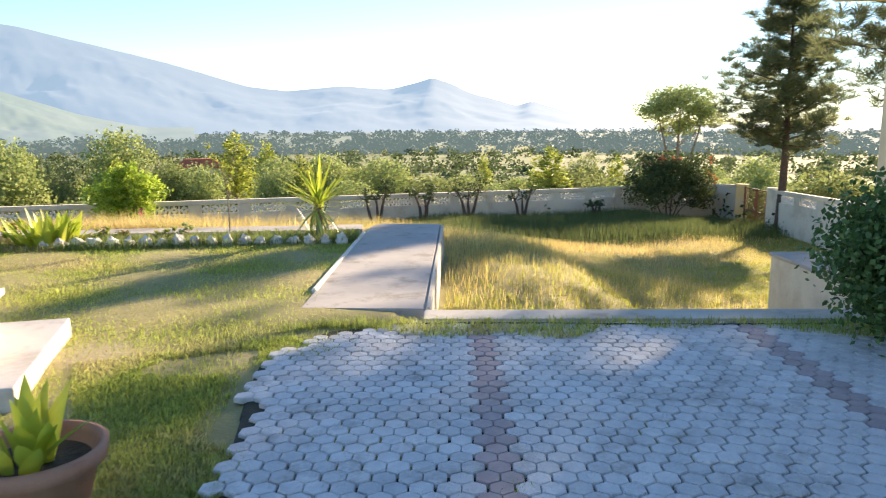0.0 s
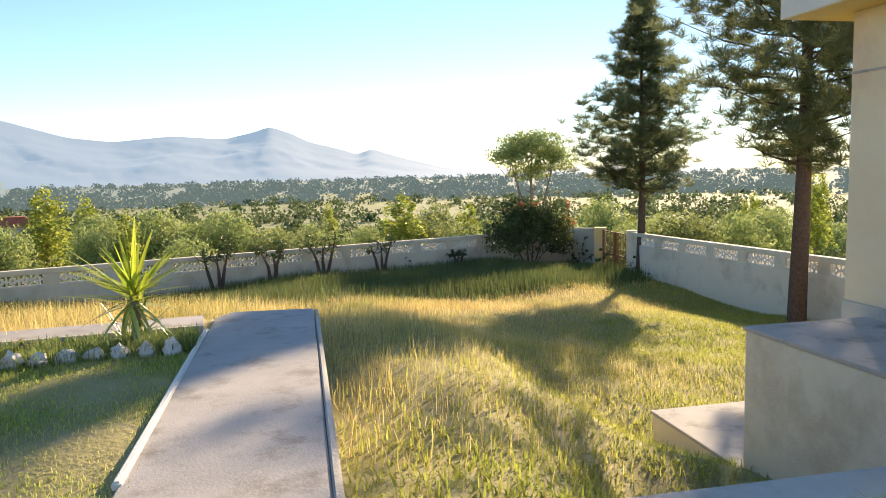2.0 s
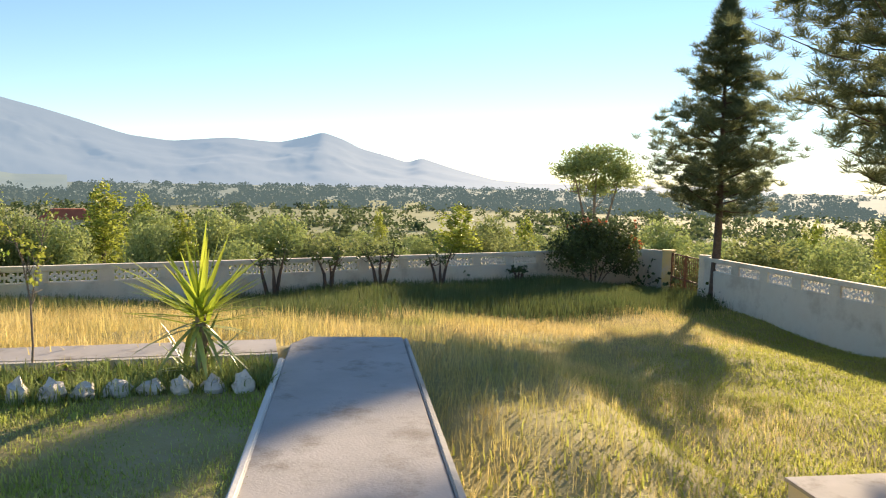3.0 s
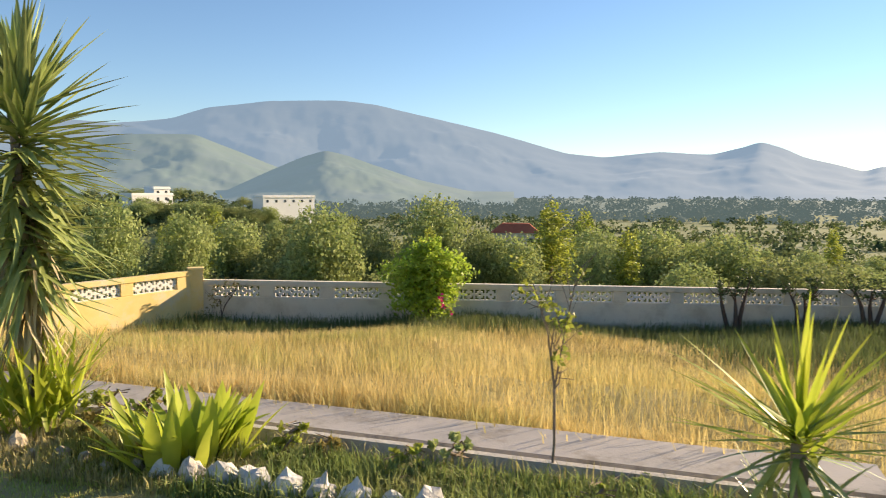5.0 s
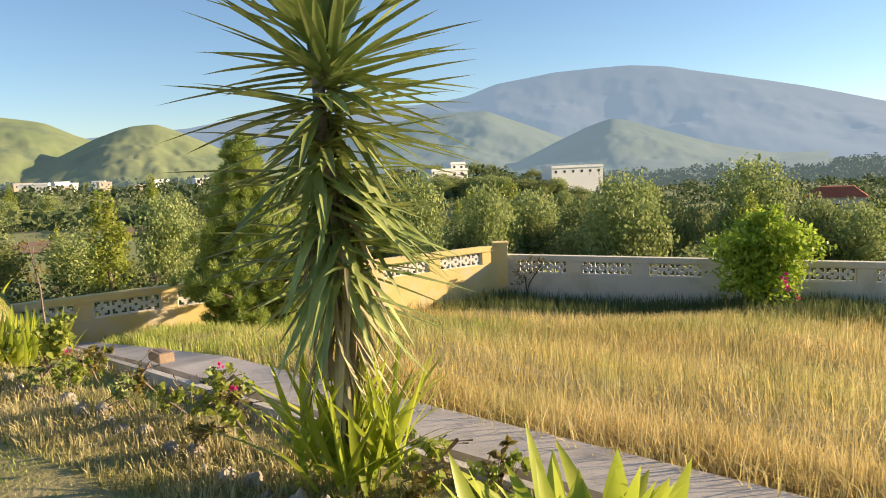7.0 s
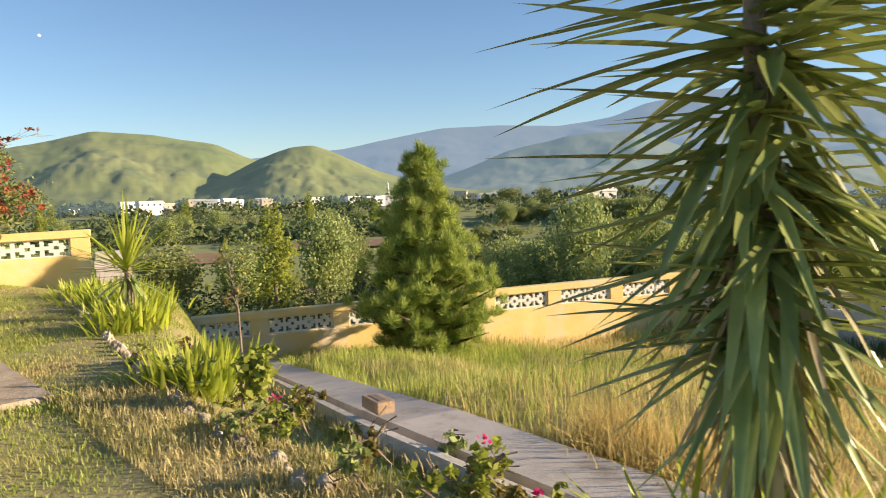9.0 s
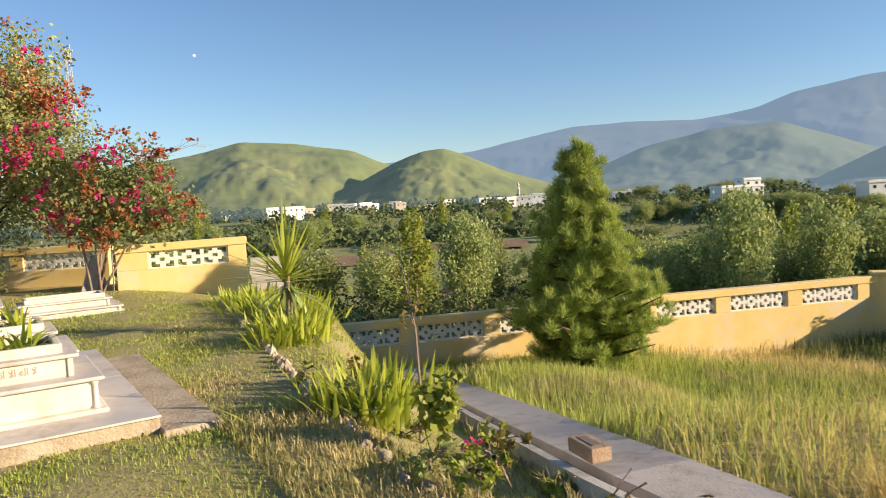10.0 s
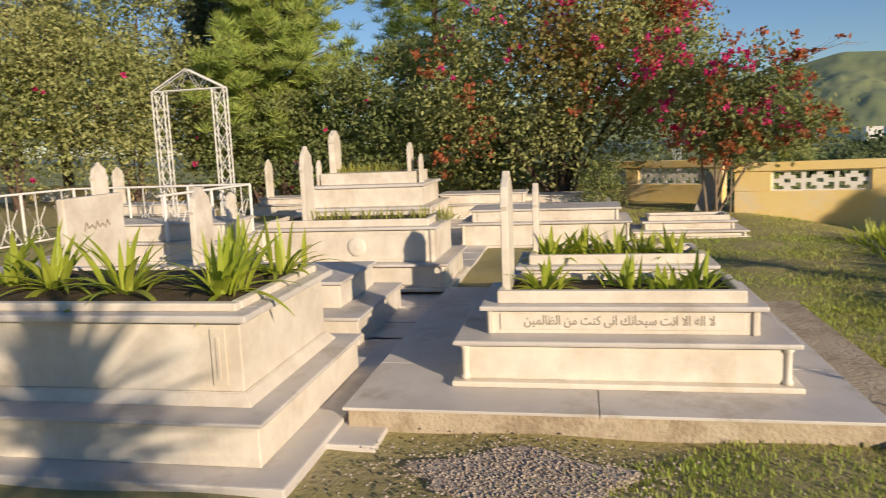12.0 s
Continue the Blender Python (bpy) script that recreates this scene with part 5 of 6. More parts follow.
for i, (p, s) in enumerate(row):
    ob = new("edging_stone", STONES[i % 6] if i < 19 else DUSTY[i % 6])
    sc = s * rng.uniform(0.85, 1.2)
    ob.matrix_world = pose(p.x, p.y, gz(p.x, p.y) + sc * 0.22, rng.uniform(-12, 12), rng.uniform(-12, 12), rng.uniform(0, 360)) @ Matrix.Diagonal((sc, sc, sc * rng.uniform(0.9, 1.2), 1))
    tagged(ob, "rough whitewashed stone edging the flower bed", "stone", "whitewashed stones along the bed")

pot = empty("flower_pot", pose(-0.86, 7.28, 0.0), "round terracotta flower pot with a spiky green plant", "flower pot")
part("pot_body", lathe([(0.001, 0.0), (0.15, 0.0), (0.17, 0.02), (0.235, 0.26), (0.265, 0.27), (0.275, 0.33), (0.25, 0.335), (0.235, 0.30), (0.22, 0.27), (0.001, 0.26)], 36), "terracotta", pot)
part("soil", lathe([(0.001, 0.275), (0.21, 0.27), (0.224, 0.262)], 24), "soil", pot)
lily_clump(-0.86, 7.28, 0.32, 21, "green upright succulent leaves growing in the pot", 0.085, 0.06, z=0.27, name="pot_plant", lo=50)
# slab and grave edge beside the first steps
sg = empty("grave_platform", pose(-0.80, 9.95, 0.0, 0, 0, -10), "white marble grave platform at the lawn", "platform")
part("slab", boxes([(-3.0, 0.0, -1.3, 0.25, -0.2, 0.14)], 0.012), "marble_cap", sg)
part("tier", boxes([(-2.6, -0.38, -1.0, -0.05, 0.14, 0.40)], 0.01), "marble", sg)
part("cornice", boxes([(-2.64, -0.34, -1.04, -0.01, 0.40, 0.45)], 0.012), "marble", sg)

# low weeds and flowers on the bed
for i in range(46):
    s = rng.uniform(0, 1)
    px, py = 1.8 - 10.4 * s + rng.normal() * 0.15, 14.35 + 3.75 * s + rng.normal() * 0.22
    kind = ["leaf_light", "leaf_grey", "leaf_light", "scrub"][i % 4]
    hgt = rng.uniform(0.18, 0.42) * (0.6 if s < 0.3 else 1.1)
    ex = [("blossom", "bract", [(0, 0, hgt * 1.0, 0.04, 0.04, 0.03)], 14, 0.028)] if i % 6 == 0 and s > 0.4 else ()
    leafy("bed_weed", px, py, [(0, 0, hgt * 0.6, 0.13, 0.13, hgt * 0.4), (0.08, 0.05, hgt * 0.8, 0.09, 0.09, hgt * 0.25)], 110, 0.055, kind, "leafy weed growing in the flower bed", 3, "bark_pale", "weed", slim=0.55, stem=0.005, extra=ex, group="weeds in the bed")
leafy("leafy_herb", -6.0, 17.2, [(0, 0, 0.35, 0.22, 0.2, 0.25), (0.12, 0, 0.5, 0.15, 0.15, 0.15)], 420, 0.085, "leaf_light", "leafy bright green herb beside the path", 3, "bark_pale", "herb", slim=0.6, stem=0.006)


# ---- grass ----
def tuft_blades(name, x, y, h, w, mat, label, bend=0.35, short=False):
    n = len(x)
    z = ground(x, y)
    a = rng.uniform(0, 2 * math.pi, n)
    d = np.stack([np.cos(a), np.sin(a), np.zeros(n)], -1)
    side = np.stack([-np.sin(a), np.cos(a), np.zeros(n)], -1) * (w * 0.5)[:, None]
    base = np.stack([x, y, z - 0.02], -1)
    h = h[:, None]
    lean = rng.uniform(0, bend, (n, 1))
    mid = base + np.array([0, 0, 1.0]) * h * 0.6 + d * h * lean * 0.35
    tip = base + np.array([0, 0, 1.0]) * h * (1 - 0.3 * lean) + d * h * lean
    v = np.stack([base - side, base + side, mid + side * 0.7, mid - side * 0.7, tip, tip + side * 0.15], 1)
    i = np.arange(n)[:, None] * 6
    f = np.concatenate([i + np.array([[0, 1, 2, 3]]), i + np.array([[3, 2, 5, 4]])])
    if short:
        v = np.stack([base - side, base + side, tip + side * 0.3, tip - side * 0.3], 1)
        f = np.arange(4 * n).reshape(n, 4)
    return tagged(soup(name, v.reshape(-1, 3), f, mat), label, "grass", kind="stuff")


def scatter(n, x0, x1, y0, y1):
    return rng.uniform(x0, x1, n), rng.uniform(y0, y1, n)


def patch(x, y, s, seed):
    """Smooth noise over the ground, about 0 to 1."""
    return 0.5 + 0.25 * (np.sin(x / s + seed) + np.sin(y / s * 1.3 + 2 * seed) * np.cos(x / s * 0.7 - y / s * 0.5 + seed))


YARD = [(1.98, 9.60), (9, 6), (21.0, 13.6), (27.3, 26.6), (30.4, 33.3), (-6.3, 33.3), (-13.4, 24.6), (-4.6, 17.85), (3.4, 14.85), (4.45, 14.2)]
x, y = scatter(620000, -14, 31, 9, 33.5)
keep = inside(YARD, x, y)
x, y = x[keep], y[keep]
# tall straw along the path, shorter and greener towards the stair
green = smooth(0.3, 5.0, (x - 5.0) * 0.55 - (y - 15.5) * 0.83 + 0.8 * np.sin(x * 0.9) + 0.7 * np.sin(y * 0.8))
# Weeds at the wall foot; further out, dark blades paint the corner's shade.
edge = smooth(30.0, 32.6, y + 0.4 * np.sin(x)) + 0.75 * smooth(24.5, 30.0, y + 0.5 * np.sin(x * 0.8)) * smooth(6, 11, x) + smooth(14, 20, x) * smooth(24, 28, y)
u = rng.uniform(0, 1, len(x))
is_green = u < green
is_dark = (~is_green) & (rng.uniform(0, 1, len(x)) < np.clip(edge, 0, 0.85))
is_dry = ~is_green & ~is_dark
thin = rng.uniform(0, 1, len(x)) < np.clip(0.45 + 0.5 * patch(x, y, 0.9, 2.0), 0, 1)
side = smooth(-2.5, -6.0, x) * smooth(29.5, 26.5, y)
left = is_dry & (rng.uniform(0, 1, len(x)) < side)
is_dry &= ~left
tuft_blades("olive_grass", x[left], y[left], rng.uniform(0.10, 0.30, left.sum()), rng.uniform(0.007, 0.015, left.sum()), "blade", "shorter olive grass beside the yellow wall", 0.6)
s = is_dry & thin
tuft_blades("dry_grass", x[s], y[s], rng.uniform(0.14, 0.46, s.sum()) * (1 - 0.35 * smooth(4, 9, x[s])) * (1 - 0.4 * smooth(15.0, 12.5, y[s])) * (0.75 + 0.45 * patch(x[s], y[s], 1.7, 1.0)), rng.uniform(0.004, 0.010, s.sum()) * (1 + smooth(18, 30, y[s])), "dry", "tall dry golden grass filling the field", 1.15)
s = is_green
tuft_blades("fresh_grass", x[s], y[s], rng.uniform(0.04, 0.15, s.sum()), rng.uniform(0.010, 0.020, s.sum()), "fresh", "short fresh yellow-green grass in the field", 1.2)
s = is_dark
tuft_blades("dark_weed_grass", x[s], y[s], rng.uniform(0.15, 0.6, s.sum()), rng.uniform(0.012, 0.03, s.sum()), "weeds", "dark green weeds by the wall and shade-coloured grass in the corner", 0.5)

LAWN = [(-0.4, 7.2), (0.2, 8.7), (1.5, 9.5), (1.1, 10.2), (2.95, 14.0), (-4.8, 16.95), (-13.6, 24.1), (-16.2, 22.4), (-20, 20.2), (-17, 16.2), (-11.2, 17.3), (-8.2, 16.6), (-7.75, 14.6), (-7.4, 13.6), (-7.2, 12), (-6.5, 6), (-3.0, 6)]
x, y = scatter(1500000, -20, 3, 6, 24.2)
keep = inside(LAWN, x, y) & (rng.uniform(0, 1, len(x)) < np.clip(0.25 + 0.9 * patch(x, y, 0.5, 4.0) * patch(x, y, 1.9, 1.0) * 2.0, 0.1, 1) * np.clip(1.25 - 0.05 * (np.hypot(x + 2, y - 12)), 0.35, 1))
x, y = x[keep], y[keep]
tuft_blades("lawn_grass", x, y, rng.uniform(0.02, 0.06, len(x)), rng.uniform(0.005, 0.011, len(x)) * (1 + 0.045 * np.hypot(x + 2, y - 12)), "blade", "short patchy half-dry lawn grass", 0.9, True)
# long grass on the flower bed
t_ = rng.uniform(0, 1, 26000)
o_ = rng.uniform(0.0, 0.95, 26000)
x, y = 2.9 - 10.2 * t_, 14.0 + 3.45 * t_
x, y = x - 0.349 * o_ * (0.75 + 0.25 * t_), y - 0.937 * o_ * (0.75 + 0.25 * t_)
lush = x > -0.75 + 0.3 * np.sin(y * 9)
tuft_blades("bed_grass", x[lush], y[lush], rng.uniform(0.05, 0.19, lush.sum()), rng.uniform(0.006, 0.014, lush.sum()), "bed_green", "rank green grass and weeds in the flower bed", 0.9)
x, y = x[~lush], y[~lush]
tuft_blades("bed_grass", x, y, rng.uniform(0.03, 0.13, len(x)), rng.uniform(0.006, 0.013, len(x)), "straw_bed", "untidy dry grass in the flower bed", 0.8)
# grass hanging over both edges of the path
for o0, n_e, spread_, h0_, h1_, mt_ in ((-0.05, 9000, 0.05, 0.05, 0.18, "straw_bed"), (1.08, 22000, 0.18, 0.16, 0.44, "dry")):
    ex = rng.uniform(-12.5 if o0 < 0 else -3.6, 2.6, n_e)
    ey = np.where(ex > -4.8, 17.0 - (ex + 4.8) * 0.349 / 0.937 + o0 / 0.937, 17.0 - (ex + 4.8) * 0.624 / 0.781 + o0 / 0.781) + rng.normal(0, spread_, n_e)
    tuft_blades("path_edge_grass", ex, ey, rng.uniform(h0_, h1_, n_e), rng.uniform(0.005, 0.011, n_e), mt_, "dry grass hanging over the path edge", 0.9)
# turf that creeps over the pavers and the kerb strip
x, y = scatter(110000, -0.6, 6.5, 6.4, 9.6)
d = (x - 1.45) * KN.x + (y - 9.62) * KN.y
keep = ((d > -0.50 + 0.16 * np.sin(x * 2.3) + 0.08 * np.sin(x * 7)) & (d < -0.20)) & (x > 0.6)
tuft_blades("kerb_grass", x[keep], y[keep], rng.uniform(0.06, 0.12, keep.sum()), rng.uniform(0.006, 0.013, keep.sum()), "blade", "strip of turf between pavers and kerb", 0.9)

x, y = scatter(90000, -0.8, 2.2, 6.6, 9.4)
blot = patch(x, y, 0.33, 5.0) + 0.9 * smooth(0.9, -0.3, (x + 0.2) * 0.9 - (y - 7.9) * 0.25)
keep = (blot > 0.98) & (x > -0.75)
tuft_blades("creeping_turf", x[keep], y[keep], rng.uniform(0.03, 0.07, keep.sum()), rng.uniform(0.006, 0.013, keep.sum()), "blade", "turf creeping over the terrace pavers", 0.9)
# gravel and low turf before the graves
n_ = 1500
ab = np.stack([rng.normal(0.42, 0.34, n_), rng.normal(-0.86, 0.20, n_)], -1)
gxy = ab @ np.array([[0.275, 0.961], [-0.961, 0.275]]) + np.array([-8.727, 14.279])
gc = np.concatenate([gxy, (ground(gxy[:, 0], gxy[:, 1]) + 0.022)[:, None]], 1)
oct_v = np.array([(1, 0, 0), (0, 1, 0), (-1, 0, 0), (0, -1, 0), (0, 0, 0.6), (0, 0, -0.6)])
oct_f = np.array([(0, 1, 4), (1, 2, 4), (2, 3, 4), (3, 0, 4), (1, 0, 5), (2, 1, 5), (3, 2, 5), (0, 3, 5)])
gv = (gc[:, None] + oct_v[None] * rng.uniform(0.004, 0.012, (n_, 1, 1)) * rng.uniform(0.7, 1.3, (n_, 6, 1))).reshape(-1, 3)
gf = (np.arange(n_)[:, None, None] * 6 + oct_f[None]).reshape(-1, 3)
pz = [GM @ Vector((0.42 + (0.50 + 0.09 * math.sin(q * 5)) * math.cos(q), -0.86 + (0.27 + 0.05 * math.cos(q * 4)) * math.sin(q), 0)) for q in np.linspace(0, 2 * math.pi, 36, False)]
strip("gravel_bed", [(p.x, p.y, gz(p.x, p.y)) for p in pz], "gravel", "bare gravelly soil before the grave slab", top=0.018, deep=0.1, category="gravel")
tagged(soup("gravel", gv, gf, "gravel"), "patch of fine pinkish gravel before the grave slab", "gravel", kind="stuff")

# ---- terrace pavers ----
terrace = strip("terrace", [(-0.28, 7.0, 0), (-2.9, 5.05, 0), (-4, -6, 0), (9, -6, 0), (8.6, 5.8, 0), (2.0, 9.28, 0), (1.0, 9.40, 0), (0.42, 9.06, 0), (0.24, 8.6, 0)], "sand", "sand bed of the paved terrace", top=0.006, deep=0.2, category="terrace")


PITCH = 0.112                 # from one hexagon to the next in a row
ROWP = PITCH * 0.866


def paver_mesh(mat):
    """A paver of three hexagons with shallow false joints and worn rims."""
    bm = bmesh.new()
    for cx, cy in ((0, 0), (PITCH, 0), (PITCH / 2, ROWP)):
        rings = []
        for r_, z_ in ((0.560, 0.0), (0.560, 0.024), (0.515, 0.031), (0.30, 0.032)):
            rings.append([bm.verts.new((cx + r_ * PITCH * math.sin(k * math.pi / 3), cy + r_ * PITCH * math.cos(k * math.pi / 3), z_)) for k in range(6)])
        for a_, b_ in zip(rings, rings[1:]):
            for k in range(6):
                bm.faces.new((a_[k], b_[k], b_[(k + 1) % 6], a_[(k + 1) % 6]))
        bm.faces.new(rings[-1][::-1])
    for v in bm.verts:
        v.co.x, v.co.y = PITCH / 2 + (v.co.x - PITCH / 2) * 0.955, ROWP / 3 + (v.co.y - ROWP / 3) * 0.955
    bmesh.ops.recalc_face_normals(bm, faces=bm.faces)
    me = bpy.data.meshes.new("paver")
    bm.to_mesh(me)
    bm.free()
    me.materials.append(M[mat])
    return me


PV = [paver_mesh("paver"), paver_mesh("paver_red")]
PAVED = [(-0.30, 7.0), (-2.9, 5.1), (-3.9, -5.8), (8.8, -5.8), (8.5, 5.75), (2.0, 9.2), (1.0, 9.32), (0.42, 9.05), (0.20, 8.6)]
rest_v, rest_f, red_v, red_f = [], [], [], []
count = 0
base_v = np.array([v.co[:] for v in PV[0].vertices])
base_q = [tuple(p.vertices) for p in PV[0].polygons]
turn_p = math.atan2(KD.y, KD.x)
cp, sp_ = math.cos(turn_p), math.sin(turn_p)
cells = []
for i in range(-170, 210):
    for j in range(-150, 100):
        if (i - j) % 3:
            continue
        u_, w_ = (i + j / 2) * PITCH, j * ROWP
        if abs(u_) > 12:
            continue
        px, py = 1.5 + u_ * cp - w_ * sp_, 8.0 + u_ * sp_ + w_ * cp
        cells.append((px, py, (u_ + 0.10) % 1.96 < 0.17))
cells = [c for c, ok in zip(cells, inside(PAVED, np.array([c[0] for c in cells]), np.array([c[1] for c in cells]))) if ok]
for px, py, red in sorted(cells, key=lambda c: -c[1] + 0.5 * abs(c[0] - 1.2)):
    tilt = rng.normal(0, 0.9, 2)
    m_ = pose(px, py, rng.uniform(-0.003, 0.003), tilt[0], tilt[1], math.degrees(turn_p) + rng.normal(0, 0.8))
    if count < 300:
        ob = new("paver", PV[1 if red else 0])
        ob.parent = terrace
        ob.matrix_world = m_
        count += 1
    elif py > -1.5:
        w_ = base_v @ np.array(m_.to_3x3()).T + np.array(m_.translation)
        vv, ff = (red_v, red_f) if red else (rest_v, rest_f)
        k = sum(len(q) for q in vv)
        vv.append(w_)
        ff += [[q + k for q in f] for f in base_q]
for nm, vv, ff, mt in (("paver_field", rest_v, rest_f, "paver"), ("red_paver_field", red_v, red_f, "paver_red")):
    me = bpy.data.meshes.new(nm)
    me.from_pydata(np.concatenate(vv).tolist(), [], ff)
    me.materials.append(M[mt])
    ob = new(nm, me)
    ob.parent = terrace
    tagged(ob, kind="stuff")


# ---- valley woods, fields and village ----
def tree_mesh(name, blobs, count, leaf, mat, trunk_h, r):
    v, f = leaf_cards(cluster(blobs, count, 0.4), leaf, 0.75, 0.3)
    c = soup(name, v, f, mat)
    bm = trunk_bm([(0, 0, -1.0), (0.1, 0, trunk_h * 0.5), (0, 0.1, trunk_h)], [r, r * 0.8, r * 0.4], 6)
    return c, bm


def valley_tree(kind):
    t = new("valley_tree")
    t.empty_display_size = 0.1
    if kind == 0:    # upright poplar-like
        bl, n, mt, h = [(0, 0, 3.0, 1.4, 1.4, 1.6), (0.2, 0, 5.0, 1.2, 1.2, 1.6), (0, 0.2, 6.8, 0.8, 0.8, 1.3)], 3200, "leaf_light", 4.0
        tagged(t, "upright light green tree beyond the wall", "tree", "valley trees")
    elif kind == 1:  # weeping grey-green
        bl, n, mt, h = [(0, 0, 4.6, 2.2, 2.2, 1.6), (1.2, 0.4, 3.4, 1.6, 1.4, 1.6), (-1.2, -0.3, 3.2, 1.6, 1.5, 1.6), (0.1, 0, 2.4, 2.0, 2.0, 1.4)], 7500, "leaf_grey", 3.5
        tagged(t, "drooping grey-green tree beyond the wall", "tree", "valley trees")
    elif kind == 2:  # broad dark
        bl, n, mt, h = [(0, 0, 3.2, 2.4, 2.2, 1.5), (1.6, 0.3, 2.6, 1.6, 1.5, 1.2), (-1.5, 0.2, 2.5, 1.7, 1.5, 1.2)], 3600, "leaf", 2.4
        tagged(t, "broad olive tree in the valley", "tree", "valley trees")
    else:            # mid-green, round
        bl, n, mt, h = [(0, 0, 3.8, 1.9, 1.9, 1.7), (1.0, -0.6, 2.8, 1.4, 1.4, 1.3), (-1.1, 0.5, 2.7, 1.4, 1.4, 1.3), (0.2, 0.1, 1.6, 1.5, 1.5, 1.0)], 6000, "leaf", 2.8
        tagged(t, "rounded olive-green tree in the valley", "tree", "valley trees")
    crown, bm = tree_mesh("crown", bl, n, 0.21, mt, h, 0.16)
    crown.parent = t
    part("trunk", bm, "bark_pale", t)
    return t


KINDS = [valley_tree(k) for k in range(4)]
spots = []
tries = 0
while len(spots) < 178 and tries < 12000:
    tries += 1
    az = radians(rng.uniform(-80, 80))
    r = 24 * (230 / 24) ** rng.uniform(0, 1)
    px, py = r * math.sin(az), 15 + r * math.cos(az)
    if bool(inside(WALLED, np.array(px), np.array(py))) or min((math.hypot(px - a, py - b) for a, b, _ in spots), default=99) < 2.6 + 0.016 * r:
        continue
    if -62 < math.degrees(az) < -30 and r < 42:
        continue
    if math.degrees(az) > 24 and r < 60 and rng.uniform() < 0.5:
        continue
    if float(edge_distance(WALLED, np.array(px), np.array(py))) < 3.0:
        continue
    spots.append((px, py, r))
for i, (px, py, r) in enumerate(spots):
    k = KINDS[int(rng.choice(4, p=[0.24, 0.36, 0.14, 0.26]))]
    s = rng.uniform(0.8, 1.35)
    if r < 32:
        s *= 0.75
    zt = gz(px, py)
    # keep the crowns under the skyline of the plain
    lim = (-0.5 + 0.002 * r) - zt
    az_ = math.degrees(math.atan2(px, py - 15))
    if -58 < az_ < -33 and r < 125 and i % 3:
        lim = 1.3 - 0.105 * r - zt
        if lim < 1.4:
            continue
    s = min(s, max(0.25, lim / 7.2))
    m_ = pose(px, py, zt - 0.1, 0, 0, rng.uniform(0, 360))
    c = copy_thing(k, m_)
    c.scale = (s, s, s * rng.uniform(0.9, 1.15))
# the nearer trees over the wall: place, height of the top, breadth, kind
for px, py, top_z, wide, kind in ((-13.7, 44.9, 1.3, 3.6, 1), (-11.1, 48.1, 0.6, 3.2, 1), (-10.6, 56.4, 0.0, 3.8, 1), (-7.3, 54.0, -0.3, 2.9, 3), (-4.2, 47.5, 1.0, 4.2, 1),
                                  (-1.9, 52.5, -0.3, 3.4, 2), (1.7, 53.2, 1.4, 4.6, 1), (3.9, 48.6, -0.1, 2.2, 3), (9.0, 56.0, 1.2, 3.2, 0), (9.5, 47.0, -0.8, 2.6, 1)) + (
                                  (13.6, 49.8, -0.2, 3.7, 1), (17.8, 50.1, -0.5, 4.2, 1), (19.8, 47.8, -1.5, 3.8, 3), (16.2, 51.8, -1.2, 2.9, 1), (24.1, 50.3, -1.9, 3.8, 3)) + (
                                  (-0.6, 59.9, -1.5, 3.2, 2), (-3.0, 50.3, 0.1, 2.3, 2), (-34.5, 43.9, -1.4, 3.7, 1), (-27.5, 43.7, 0.7, 3.6, 1), (-26.8, 38.8, 1.3, 2.3, 0)) + (
                                  (-32.4, 52.0, -0.5, 2.8, 3), (-2.6, 61.6, -2.7, 3.2, 3), (-8.2, 55.2, -1.6, 3.5, 3), (-38.5, 41.9, -1.0, 4.6, 3)) + (
                                  (30.5, 53.7, -2.5, 2.7, 1), (29.9, 48.1, 0.1, 3.7, 0), (35.8, 52.1, -0.8, 3.3, 3), (36.3, 48.6, -0.9, 2.2, 0), (30.9, 26.8, -0.5, 3.8, 3), (32.1, 24.4, -0.8, 3.0, 1)):
    zt = gz(px, py)
    c = copy_thing(KINDS[kind], pose(px, py, zt - 0.1, 0, 0, rng.uniform(0, 360)))
    w_ = wide / (2.8, 5.2, 6.0, 4.4)[kind]
    c.scale = (w_, w_, (top_z - zt) / (8.1, 6.2, 4.7, 5.5)[kind])
for k in KINDS:
    k.location = (-70 + 3.5 * KINDS.index(k), 75, gz(-70 + 3.5 * KINDS.index(k), 75))


FIELDS = [(-89, 85.5, 20, 6, 0.85), (-77.5, 105, 19, 6, 0.7), (-69, 82, 13, 4, 0.75)]


